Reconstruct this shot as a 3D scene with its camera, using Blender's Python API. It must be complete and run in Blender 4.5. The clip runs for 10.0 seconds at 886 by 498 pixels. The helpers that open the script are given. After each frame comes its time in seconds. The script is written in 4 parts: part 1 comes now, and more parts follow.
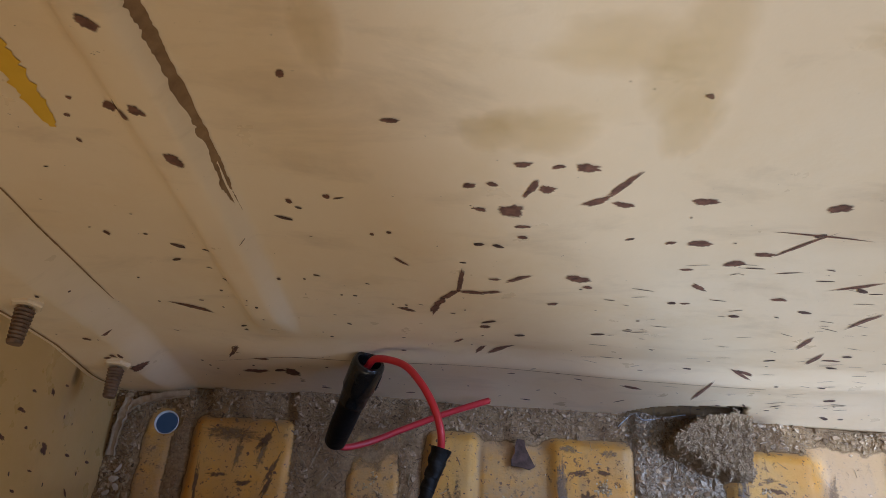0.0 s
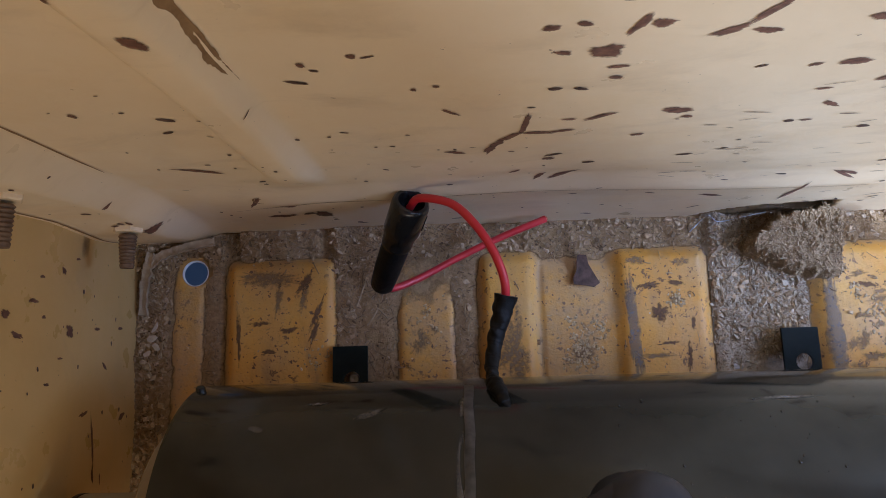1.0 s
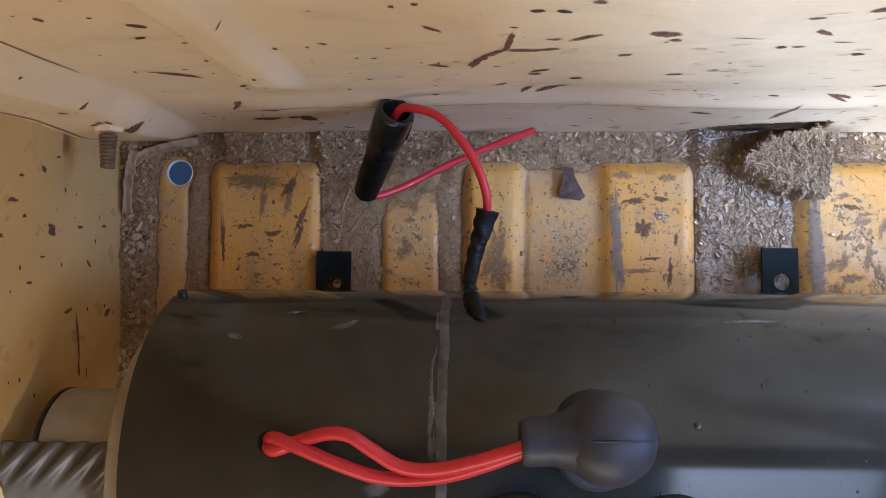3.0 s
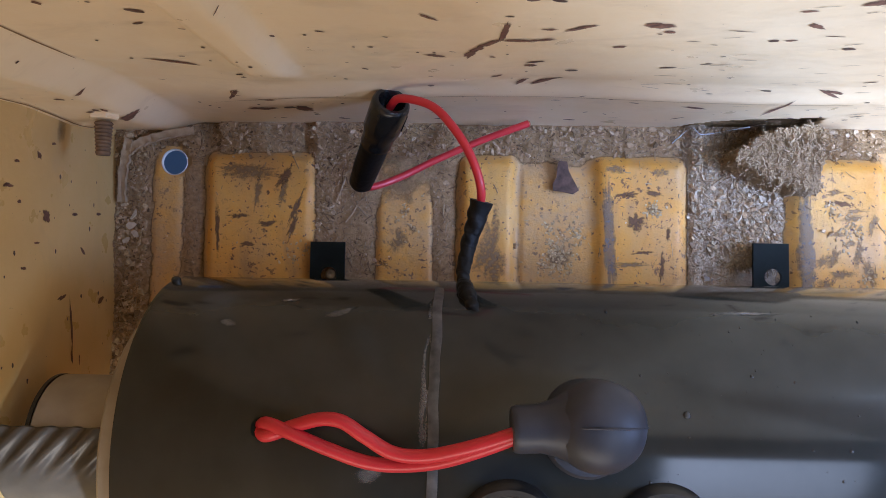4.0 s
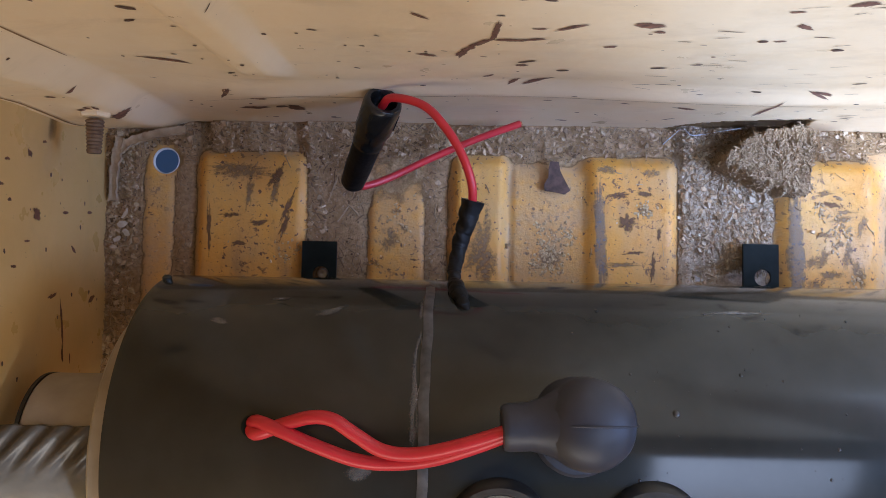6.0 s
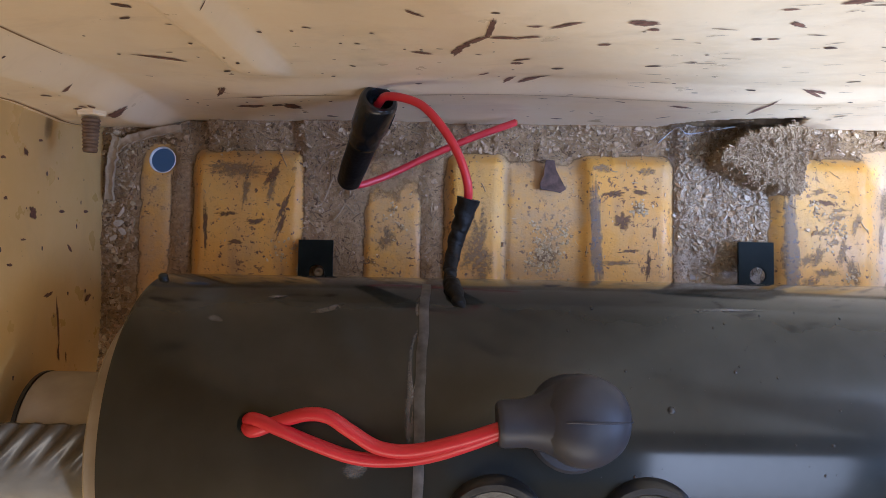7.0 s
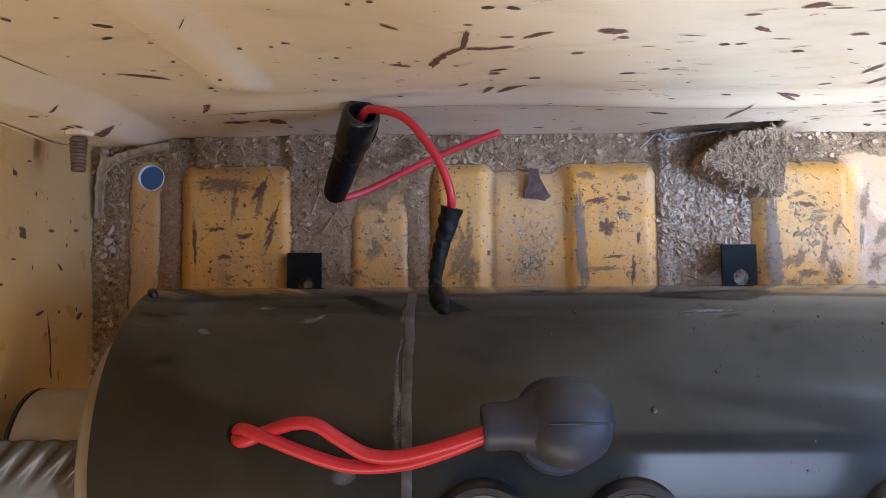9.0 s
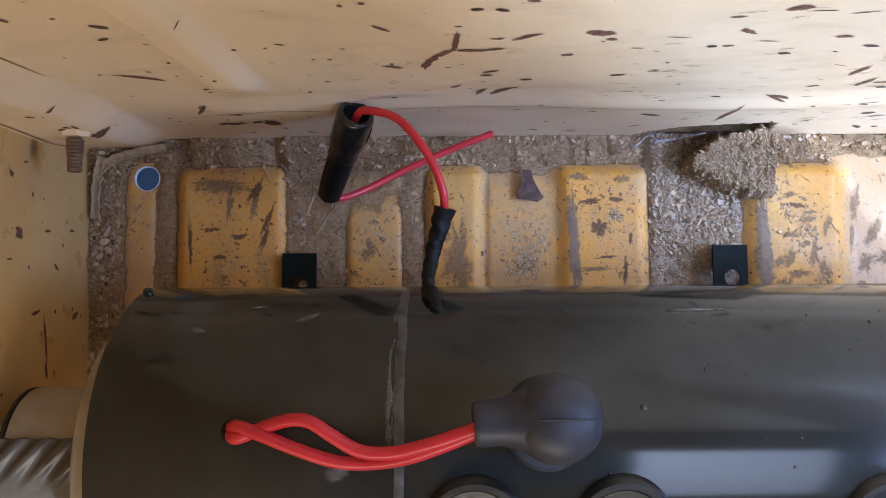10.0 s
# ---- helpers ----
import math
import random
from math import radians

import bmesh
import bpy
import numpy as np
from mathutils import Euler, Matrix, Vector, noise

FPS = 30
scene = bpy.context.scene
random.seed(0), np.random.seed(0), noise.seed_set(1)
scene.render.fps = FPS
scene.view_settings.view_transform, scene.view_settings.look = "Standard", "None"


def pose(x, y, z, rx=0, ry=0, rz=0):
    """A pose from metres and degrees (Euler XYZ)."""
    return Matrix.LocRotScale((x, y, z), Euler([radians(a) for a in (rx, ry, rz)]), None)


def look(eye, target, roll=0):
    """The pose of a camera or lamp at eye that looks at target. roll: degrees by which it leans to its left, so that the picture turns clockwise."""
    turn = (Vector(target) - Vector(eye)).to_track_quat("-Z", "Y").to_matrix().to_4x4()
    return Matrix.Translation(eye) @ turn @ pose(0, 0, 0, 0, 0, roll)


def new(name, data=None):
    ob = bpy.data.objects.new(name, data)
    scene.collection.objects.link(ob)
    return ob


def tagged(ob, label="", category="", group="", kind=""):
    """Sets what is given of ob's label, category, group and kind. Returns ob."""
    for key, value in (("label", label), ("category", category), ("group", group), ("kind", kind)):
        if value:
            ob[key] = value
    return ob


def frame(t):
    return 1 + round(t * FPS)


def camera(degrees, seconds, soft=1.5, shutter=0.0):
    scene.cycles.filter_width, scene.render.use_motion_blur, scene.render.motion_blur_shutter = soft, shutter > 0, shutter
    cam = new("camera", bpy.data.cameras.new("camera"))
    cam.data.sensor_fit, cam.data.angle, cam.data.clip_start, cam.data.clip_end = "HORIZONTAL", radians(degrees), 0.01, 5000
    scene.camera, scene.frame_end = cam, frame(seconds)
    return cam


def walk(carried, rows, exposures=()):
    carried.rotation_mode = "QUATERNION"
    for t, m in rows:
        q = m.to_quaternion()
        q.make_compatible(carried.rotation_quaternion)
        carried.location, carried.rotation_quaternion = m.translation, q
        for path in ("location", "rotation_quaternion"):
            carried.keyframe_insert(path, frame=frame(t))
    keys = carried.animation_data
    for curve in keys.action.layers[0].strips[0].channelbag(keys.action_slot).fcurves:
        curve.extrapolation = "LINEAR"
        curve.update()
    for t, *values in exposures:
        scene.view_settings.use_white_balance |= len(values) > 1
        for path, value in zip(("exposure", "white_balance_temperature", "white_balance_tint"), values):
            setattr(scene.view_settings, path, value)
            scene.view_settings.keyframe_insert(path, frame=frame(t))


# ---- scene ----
cam = camera(59.02, 10.0, soft=0.75)
PATH = [
    (0, (0.001, 0.00634, 0.41576), (-0.02209, 0.50426, -0.45116), 1.15),
    (0.5, (-0.00501, 0.03598, 0.39579), (-0.0295, 0.42204, -0.52636), -5.76),
    (1, (-0.0148, 0.05648, 0.3789), (-0.05138, 0.26023, -0.59943), -11.92),
    (1.5, (-0.01253, 0.06745, 0.37527), (-0.05366, 0.16413, -0.6192), -24.02),
    (2, (-0.0102, 0.06625, 0.37792), (-0.05027, 0.14256, -0.61836), -28.16),
    (2.5, (-0.00942, 0.06593, 0.37835), (-0.0479, 0.13668, -0.6184), -28.62),
    (3, (-0.009, 0.06442, 0.37907), (-0.04318, 0.1321, -0.61805), -26.44),
    (4.5, (-0.00893, 0.06072, 0.38094), (-0.03188, 0.12562, -0.61669), -18.35),
    (5, (-0.00854, 0.06066, 0.38066), (-0.02911, 0.12572, -0.61701), -16.39),
    (5.5, (-0.00844, 0.06051, 0.38092), (-0.02713, 0.12725, -0.61668), -14.49),
    (7, (-0.0077, 0.05933, 0.38179), (-0.02135, 0.1275, -0.6158), -10.27),
    (7.5, (-0.00701, 0.05827, 0.38276), (-0.01957, 0.12997, -0.61458), -8.94),
    (8, (-0.00556, 0.0579, 0.38436), (-0.01824, 0.13512, -0.61257), -8.56),
    (8.5, (-0.00355, 0.05741, 0.38539), (-0.0153, 0.13961, -0.61115), -8.12),
    (9, (-0.00312, 0.05722, 0.38605), (-0.01227, 0.14252, -0.61026), -6.53),
    (9.5, (-0.00339, 0.05582, 0.38579), (-0.01063, 0.14301, -0.61037), -5.10),
    (10, (-0.00135, 0.05554, 0.38904), (-0.00706, 0.14504, -0.60693), -4.04),
]
walk(cam, [(t, look(eye, target, roll)) for t, eye, target, roll in PATH], [(0, -0.84, 5650, 7), (0.5, -1.08, 5550, 10), (1.0, -0.54, 5550, 10), (1.5, -0.04, 5450, 10), (2.0, 0.05, 5400, 10), (10, 0.05, 5400, 10)])

# ---- light ----
world = bpy.data.worlds.new("sky")
scene.world = world
world.use_nodes = True
sky = world.node_tree.nodes.new("ShaderNodeTexSky")
sky.sky_type, sky.sun_disc = "NISHITA", False
sky.sun_elevation, sky.sun_rotation = radians(34), radians(133)
world.node_tree.links.new(sky.outputs[0], world.node_tree.nodes["Background"].inputs[0])
world.node_tree.nodes["Background"].inputs[1].default_value = 0.055

# hazy sun that reaches the rear panel past the unseen blocker's edge
sun = bpy.data.lights.new("sun", "SUN")
sun.energy, sun.angle, sun.color = 5.0, radians(3.5), (0.75, 0.84, 1.0)
new("sun", sun).matrix_world = look((0.62, -0.575, 0.57), (0, 0, 0))

# sky light through the open hatch above the front of the compartment
lamp = bpy.data.lights.new("hatch_daylight", "AREA")
lamp.shape, lamp.size, lamp.size_y, lamp.energy = "RECTANGLE", 0.25, 0.25, 0.47
lamp.spread = radians(104)
lamp.color = (0.80, 0.84, 1.0)
new("hatch_daylight", lamp).matrix_world = look((0.272, -0.108, 0.553), (0.272, -0.107, 0.0))

# added warm fill lamp below the unseen blocker sheet, brightens the left side
shade = bpy.data.lights.new("front_fill", "AREA")
shade.shape, shade.size, shade.size_y, shade.energy = "RECTANGLE", 0.30, 0.085, 0.56
shade.color = (1.0, 0.79, 0.56)
new("front_fill", shade).matrix_world = look((-0.030, -0.255, 0.300), (-0.080, 0.140, 0.110))

# sky light through the open end of the compartment
end = bpy.data.lights.new("open_end_daylight", "AREA")
end.shape, end.size, end.size_y, end.energy = "RECTANGLE", 0.20, 0.26, 0.54
end.color, end.spread = (0.48, 0.61, 1.0), radians(50)
new("open_end_daylight", end).matrix_world = look((0.47, 0.04, 0.30), (0.165, 0.095, 0.0))


# ---- materials ----
def material(name, rough=0.5, metal=0.0):
    m = bpy.data.materials.new(name)
    m.use_nodes = True
    t = m.node_tree
    p = t.nodes["Principled BSDF"]
    p.inputs["Roughness"].default_value, p.inputs["Metallic"].default_value = rough, metal
    return m, t, p


def coords(t, scale=(1, 1, 1)):
    g, mp = t.nodes.new("ShaderNodeTexCoord"), t.nodes.new("ShaderNodeMapping")
    mp.inputs["Scale"].default_value = scale
    t.links.new(g.outputs["Object"], mp.inputs[0])
    return mp.outputs[0]


def cloud(t, scale, detail=4.0, rough=0.55, stretch=(1, 1, 1), distort=0.0):
    n = t.nodes.new("ShaderNodeTexNoise")
    n.inputs["Scale"].default_value, n.inputs["Detail"].default_value = scale, detail
    n.inputs["Roughness"].default_value, n.inputs["Distortion"].default_value = rough, distort
    t.links.new(coords(t, stretch), n.inputs["Vector"])
    return n.outputs["Fac"]


def ramp(t, fac, stops):
    r = t.nodes.new("ShaderNodeValToRGB")
    while len(r.color_ramp.elements) < len(stops):
        r.color_ramp.elements.new(0.5)
    for e, (at, c) in zip(r.color_ramp.elements, stops):
        e.position, e.color = at, (*c, 1) if len(c) == 3 else c
    t.links.new(fac, r.inputs[0])
    return r.outputs[0]


def grey(t, fac, lo, hi, a=0.0, b=1.0):
    return ramp(t, fac, [(lo, (a, a, a)), (hi, (b, b, b))])


def mix(t, fac, a, b):
    m = t.nodes.new("ShaderNodeMix")
    m.data_type = "RGBA"
    for socket, value in ((m.inputs[0], fac), (m.inputs[6], a), (m.inputs[7], b)):
        if isinstance(value, (tuple, float, int)):
            socket.default_value = (*value, 1) if isinstance(value, tuple) else value
        else:
            t.links.new(value, socket)
    return m.outputs[2]


def times(t, a, b):
    m = t.nodes.new("ShaderNodeMath")
    m.operation = "MULTIPLY"
    for socket, value in zip(m.inputs, (a, b)):
        if isinstance(value, (float, int)):
            socket.default_value = value
        else:
            t.links.new(value, socket)
    return m.outputs[0]


def bump(t, p, height, strength, distance):
    b = t.nodes.new("ShaderNodeBump")
    b.inputs["Strength"].default_value, b.inputs["Distance"].default_value = strength, distance
    t.links.new(height, b.inputs["Height"])
    t.links.new(b.outputs[0], p.inputs["Normal"])


def painted(name, base, pale, stain, speck, speck_at=0.66, rough=0.38, dirt=0.5):
    """Old enamel on sheet steel: two tones of paint, grime film and rust specks."""
    m, t, p = material(name, rough)
    c = mix(t, grey(t, cloud(t, 9, 3), 0.35, 0.7), base, pale)
    c = mix(t, grey(t, cloud(t, 28, 6, 0.65), 0.5, 0.75, 0.0, dirt), c, stain)
    c = mix(t, grey(t, cloud(t, 20, 6, 0.65, (1, 1, 2.2), 0.4), 0.54, 0.76, 0.0, dirt), c, (0.40, 0.29, 0.17))
    spots = grey(t, cloud(t, 420, 3, 0.6), speck_at, speck_at + 0.03)
    spots = times(t, spots, grey(t, cloud(t, 45, 3), 0.48, 0.58))
    c = mix(t, spots, c, speck)
    t.links.new(c, p.inputs["Base Color"])
    t.links.new(grey(t, cloud(t, 60, 5), 0.3, 0.7, rough - 0.08, rough + 0.2), p.inputs["Roughness"])
    bump(t, p, cloud(t, 260, 4), 0.12, 0.001)
    return m


M_WALL = painted("cream_enamel", (0.82, 0.65, 0.42), (0.84, 0.70, 0.49), (0.74, 0.55, 0.29), (0.10, 0.055, 0.03), 0.72, 0.34, 0.35)
M_SIDE = painted("ochre_enamel", (0.655, 0.425, 0.145), (0.69, 0.48, 0.20), (0.51, 0.315, 0.10), (0.09, 0.05, 0.025), 0.70, 0.3, 0.3)


def worn_floor():
    m, t, p = material("worn_yellow_enamel", 0.42)
    c = mix(t, grey(t, cloud(t, 14, 4), 0.35, 0.65), (0.66, 0.315, 0.046), (0.68, 0.375, 0.078))
    film = grey(t, cloud(t, 38, 6, 0.62, (1, 0.7, 1)), 0.42, 0.70, 0.0, 0.62)
    c = mix(t, film, c, (0.46, 0.31, 0.15))
    streak = times(t, grey(t, cloud(t, 90, 5, 0.6, (1, 0.25, 1)), 0.50, 0.70), grey(t, cloud(t, 22, 3), 0.45, 0.6, 0.0, 0.6))
    c = mix(t, streak, c, (0.27, 0.17, 0.085))
    rust = times(t, grey(t, cloud(t, 330, 5, 0.65, (1, 1, 1), 0.4), 0.57, 0.62), grey(t, cloud(t, 40, 4), 0.47, 0.58, 0.0, 0.85))
    c = mix(t, rust, c, (0.11, 0.055, 0.032))
    speck = grey(t, cloud(t, 430, 3, 0.55), 0.63, 0.655, 0.0, 0.95)
    c = mix(t, speck, c, (0.10, 0.05, 0.03))
    scratch_tone = grey(t, cloud(t, 240, 2, 0.5, (1.0, 0.04, 1)), 0.70, 0.74, 0.0, 0.7)
    c = mix(t, scratch_tone, c, (0.13, 0.08, 0.05))
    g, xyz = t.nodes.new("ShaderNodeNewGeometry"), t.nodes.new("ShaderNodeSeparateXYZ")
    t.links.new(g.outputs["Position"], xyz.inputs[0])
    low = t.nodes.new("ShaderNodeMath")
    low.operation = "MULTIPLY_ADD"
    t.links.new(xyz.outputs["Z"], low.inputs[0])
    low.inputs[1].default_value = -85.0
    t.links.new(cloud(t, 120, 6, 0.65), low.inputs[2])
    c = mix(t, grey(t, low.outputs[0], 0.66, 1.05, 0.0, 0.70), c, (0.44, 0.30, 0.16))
    t.links.new(c, p.inputs["Base Color"])
    t.links.new(grey(t, cloud(t, 50, 5), 0.35, 0.65, 0.32, 0.75), p.inputs["Roughness"])
    bump(t, p, cloud(t, 420, 5, 0.65), 0.35, 0.0012)
    return m


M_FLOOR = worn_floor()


def simple(name, lo, hi, rough, scale=80, metal=0.0, relief=0.1, dist=0.0006):
    m, t, p = material(name, rough, metal)
    t.links.new(ramp(t, cloud(t, scale, 5), [(0.3, lo), (0.7, hi)]), p.inputs["Base Color"])
    bump(t, p, cloud(t, scale * 4, 4), relief, dist)
    return m


def flaking(name, lo, hi, scale, raggedness, rough=0.85, most=1.0, soft=0.02, middle=0.0):
    """A thin worn patch whose ragged rim follows the 'edge' attribute of its mesh."""
    m, t, p = material(name, rough)
    t.links.new(ramp(t, cloud(t, 420, 5), [(0.3, lo), (0.7, hi)]), p.inputs["Base Color"])
    a = t.nodes.new("ShaderNodeAttribute")
    a.attribute_name = "edge"
    n = t.nodes.new("ShaderNodeMath")
    n.operation = "MULTIPLY_ADD"
    t.links.new(cloud(t, scale, 5, 0.65), n.inputs[0])
    n.inputs[1].default_value = raggedness
    t.links.new(a.outputs["Fac"], n.inputs[2])
    cut = middle or (0.28 + 0.5 * raggedness) / 4
    t.links.new(grey(t, times(t, n.outputs[0], 0.25), cut - soft, cut + soft, 0.0, most), p.inputs["Alpha"])
    bump(t, p, cloud(t, 900, 4), 0.4, 0.0006)
    return m


M_RUST = flaking("rust", (0.080, 0.038, 0.026), (0.23, 0.11, 0.07), 520, 0.7, 0.85, 0.92, 0.05)

M_TUBE = simple("black_enamel", (0.016, 0.0185, 0.017), (0.034, 0.037, 0.034), 0.12, 25, 0.0, 0.015)
M_TUBE.node_tree.nodes["Principled BSDF"].inputs["Specular IOR Level"].default_value = 0.5
M_SEAM = simple("scuffed_grey", (0.022, 0.022, 0.021), (0.12, 0.115, 0.11), 0.40, 170)
M_BLACK = simple("black_plastic", (0.010, 0.010, 0.010), (0.022, 0.022, 0.022), 0.32, 200, 0.0, 0.15)
M_TAB = simple("black_steel", (0.007, 0.010, 0.009), (0.013, 0.017, 0.016), 0.4, 120, 0.0, 0.05)
M_TAB.node_tree.nodes["Principled BSDF"].inputs["Specular IOR Level"].default_value = 0.06
M_GLOSS = simple("glossy_black", (0.010, 0.010, 0.010), (0.020, 0.020, 0.020), 0.16, 200, 0.0, 0.05)
M_TAPE = simple("black_tape", (0.005, 0.005, 0.005), (0.011, 0.011, 0.011), 0.55, 150, 0.0, 0.5)
M_TAPE.node_tree.nodes["Principled BSDF"].inputs["Specular IOR Level"].default_value = 0.22
M_BOOT = simple("grey_rubber", (0.017, 0.020, 0.031), (0.036, 0.040, 0.057), 0.48, 60, 0.0, 0.05)
M_WIRE = simple("red_insulation", (0.50, 0.020, 0.030), (0.60, 0.035, 0.042), 0.36, 60, 0.0, 0.03)
M_COPPER = simple("copper", (0.5, 0.2, 0.1), (0.7, 0.35, 0.2), 0.4, 300, 1.0)
M_CAP = simple("beige_plastic", (0.30, 0.26, 0.20), (0.38, 0.335, 0.265), 0.42, 90)
M_TEETH = simple("grey_plastic", (0.055, 0.047, 0.038), (0.10, 0.087, 0.070), 0.30, 60)
M_DULL = simple("dull_steel", (0.13, 0.13, 0.13), (0.24, 0.24, 0.25), 0.3, 200, 1.0)
M_STUD = simple("rusty_steel", (0.12, 0.075, 0.048), (0.22, 0.145, 0.09), 0.65, 300, 0.1, 0.4)
M_SEALANT = simple("grey_sealant", (0.30, 0.215, 0.13), (0.47, 0.36, 0.23), 0.8, 160, 0.0, 0.5)
M_OLDRUST = simple("brown_rust", (0.20, 0.115, 0.05), (0.31, 0.19, 0.085), 0.8, 250, 0.0, 0.3)
M_YELLOWING = flaking("yellowed_enamel", (0.72, 0.54, 0.22), (0.74, 0.57, 0.26), 45, 0.5, 0.35, 0.32, 0.12, 0.23)
M_YELLOW = simple("bright_yellow_paint", (0.72, 0.42, 0.02), (0.78, 0.50, 0.04), 0.4, 60)
M_BARE = flaking("bare_grey_metal", (0.13, 0.108, 0.082), (0.24, 0.20, 0.155), 260, 2.4, 0.6, 0.62, 0.07, 0.33)
M_GRIME_SHADE = flaking("grey_grime_shade", (0.19, 0.12, 0.058), (0.33, 0.22, 0.115), 420, 2.6, 0.8, 0.75, 0.11, 0.45)
M_DARK = flaking("dark_rust", (0.09, 0.045, 0.025), (0.21, 0.115, 0.055), 420, 3.0, 0.85, 0.80, 0.09)
M_SCUFF_SHEEN = flaking("grey_scuff_sheen", (0.20, 0.195, 0.19), (0.30, 0.295, 0.29), 220, 1.6, 0.5, 0.60, 0.094, 0.37)
M_FLAKE = simple("flaked_steel", (0.05, 0.03, 0.024), (0.17, 0.105, 0.08), 0.7, 220, 0.2, 0.4)
M_STRAWBODY = simple("matted_straw", (0.33, 0.215, 0.11), (0.60, 0.43, 0.24), 0.95, 450, 0.0, 0.9, 0.003)
M_LIT_RIM = simple("lit_rim", (0.6, 0.6, 0.6), (0.75, 0.75, 0.75), 0.4, 90)
M_FILM = simple("dusty_plastic", (0.40, 0.40, 0.41), (0.58, 0.58, 0.60), 0.5, 300)
M_STALK = simple("dry_stalk", (0.42, 0.30, 0.17), (0.56, 0.42, 0.26), 0.8, 300)
M_SCRAP = simple("pale_scrap", (0.50, 0.41, 0.30), (0.66, 0.57, 0.44), 0.85, 400, 0.0, 0.4)
M_DROP = simple("water_drop", (0.03, 0.03, 0.03), (0.05, 0.05, 0.05), 0.03, 50, 0.0, 0.0)
# bright ochre for the unseen sheets, to bounce warm light
M_BOUNCE = simple("ochre_bounce", (0.40, 0.235, 0.065), (0.48, 0.30, 0.10), 0.7, 20)
M_GAP_SHADE = simple("gap_shade", (0.014, 0.013, 0.012), (0.024, 0.022, 0.02), 0.9, 20)
M_EARTH = simple("blue_grey_earth", (0.22, 0.27, 0.37), (0.27, 0.33, 0.44), 0.95, 6)
M_DIRT = simple("grey_dust", (0.355, 0.217, 0.098), (0.59, 0.392, 0.195), 0.95, 520, 0.0, 0.9, 0.003)


def thinning(m):
    """Lets a dust layer thin out by the 'edge' attribute of its mesh, broken up by grain."""
    t = m.node_tree
    a = t.nodes.new("ShaderNodeAttribute")
    a.attribute_name = "edge"
    n = t.nodes.new("ShaderNodeMath")
    n.operation = "MULTIPLY_ADD"
    t.links.new(cloud(t, 260, 6, 0.7), n.inputs[0])
    n.inputs[1].default_value = 0.9
    t.links.new(a.outputs["Fac"], n.inputs[2])
    t.links.new(grey(t, times(t, n.outputs[0], 0.5), 0.32, 0.58), t.nodes["Principled BSDF"].inputs["Alpha"])


thinning(M_DIRT)
# lit copy of the dust colour, for the brightly lit hollow
M_LITDUST = simple("lit_dust", (0.47, 0.35, 0.235), (0.69, 0.55, 0.39), 0.95, 480, 0.0, 0.9, 0.003)
thinning(M_LITDUST)


def crumbs(name, stops):
    m, t, p = material(name, 0.9)
    g = t.nodes.new("ShaderNodeNewGeometry")
    c = ramp(t, g.outputs["Random Per Island"], stops)
    c = mix(t, grey(t, cloud(t, 700, 4), 0.4, 0.65, 0.0, 0.45), c, (0.15, 0.105, 0.07))
    t.links.new(c, p.inputs["Base Color"])
    bump(t, p, cloud(t, 900, 3), 0.3, 0.0006)
    return m


M_CHIP = crumbs("grey_crumbs", [(0.0, (0.15, 0.092, 0.042)), (0.4, (0.43, 0.285, 0.15)), (0.8, (0.575, 0.405, 0.23)), (1.0, (0.71, 0.55, 0.36))])
# pale flakes, with the hollow's stronger light put into the colour
M_PALE_LITCHIP = crumbs("pale_lit_crumbs", [(0.0, (0.27, 0.20, 0.125)), (0.4, (0.47, 0.375, 0.255)), (0.8, (0.58, 0.475, 0.335)), (1.0, (0.66, 0.57, 0.43))])
M_MATTED = crumbs("matted_fibre", [(0.0, (0.24, 0.155, 0.075)), (0.5, (0.44, 0.305, 0.165)), (1.0, (0.60, 0.45, 0.27))])
M_HUSK = crumbs("pale_husk", [(0.0, (0.40, 0.275, 0.135)), (0.5, (0.52, 0.38, 0.20)), (1.0, (0.64, 0.50, 0.30))])
M_STRAW = crumbs("chopped_straw", [(0.0, (0.24, 0.15, 0.07)), (0.5, (0.40, 0.275, 0.145)), (1.0, (0.57, 0.43, 0.25))])


# ---- building helpers ----
def mesh_object(name, verts, faces, mat, parent=None, label="", smooth=True):
    me = bpy.data.meshes.new(name)
    me.from_pydata([tuple(v) for v in verts], [], faces)
    me.materials.append(mat)
    if smooth:
        me.polygons.foreach_set("use_smooth", [True] * len(me.polygons))
    me.update()
    ob = new(name, me)
    ob.parent = parent
    if label:
        ob["label"] = label
    return ob


def part(name, bm, mat, parent=None, label="", smooth=True):
    """Links a bmesh as one mesh object under a thing or a part."""
    bmesh.ops.recalc_face_normals(bm, faces=bm.faces)
    me = bpy.data.meshes.new(name)
    bm.to_mesh(me)
    bm.free()
    me.materials.append(mat)
    if smooth:
        me.polygons.foreach_set("use_smooth", [True] * len(me.polygons))
        me.set_sharp_from_angle(angle=radians(40))
    ob = new(name, me)
    ob.parent = parent
    if label:
        ob["label"] = label
    return ob


def thing(name, label, category, group="", kind=""):
    return tagged(new(name), label, category, group, kind)


def slab(x0, x1, y0, y1, z0, z1, bevel=0.0):
    bm = bmesh.new()
    bmesh.ops.create_cube(bm, size=1, matrix=Matrix.Translation(((x0 + x1) / 2, (y0 + y1) / 2, (z0 + z1) / 2)) @ Matrix.Diagonal((x1 - x0, y1 - y0, z1 - z0, 1)))
    if bevel:
        bmesh.ops.bevel(bm, geom=bm.edges[:], offset=bevel, segments=2, affect="EDGES")
    return bm


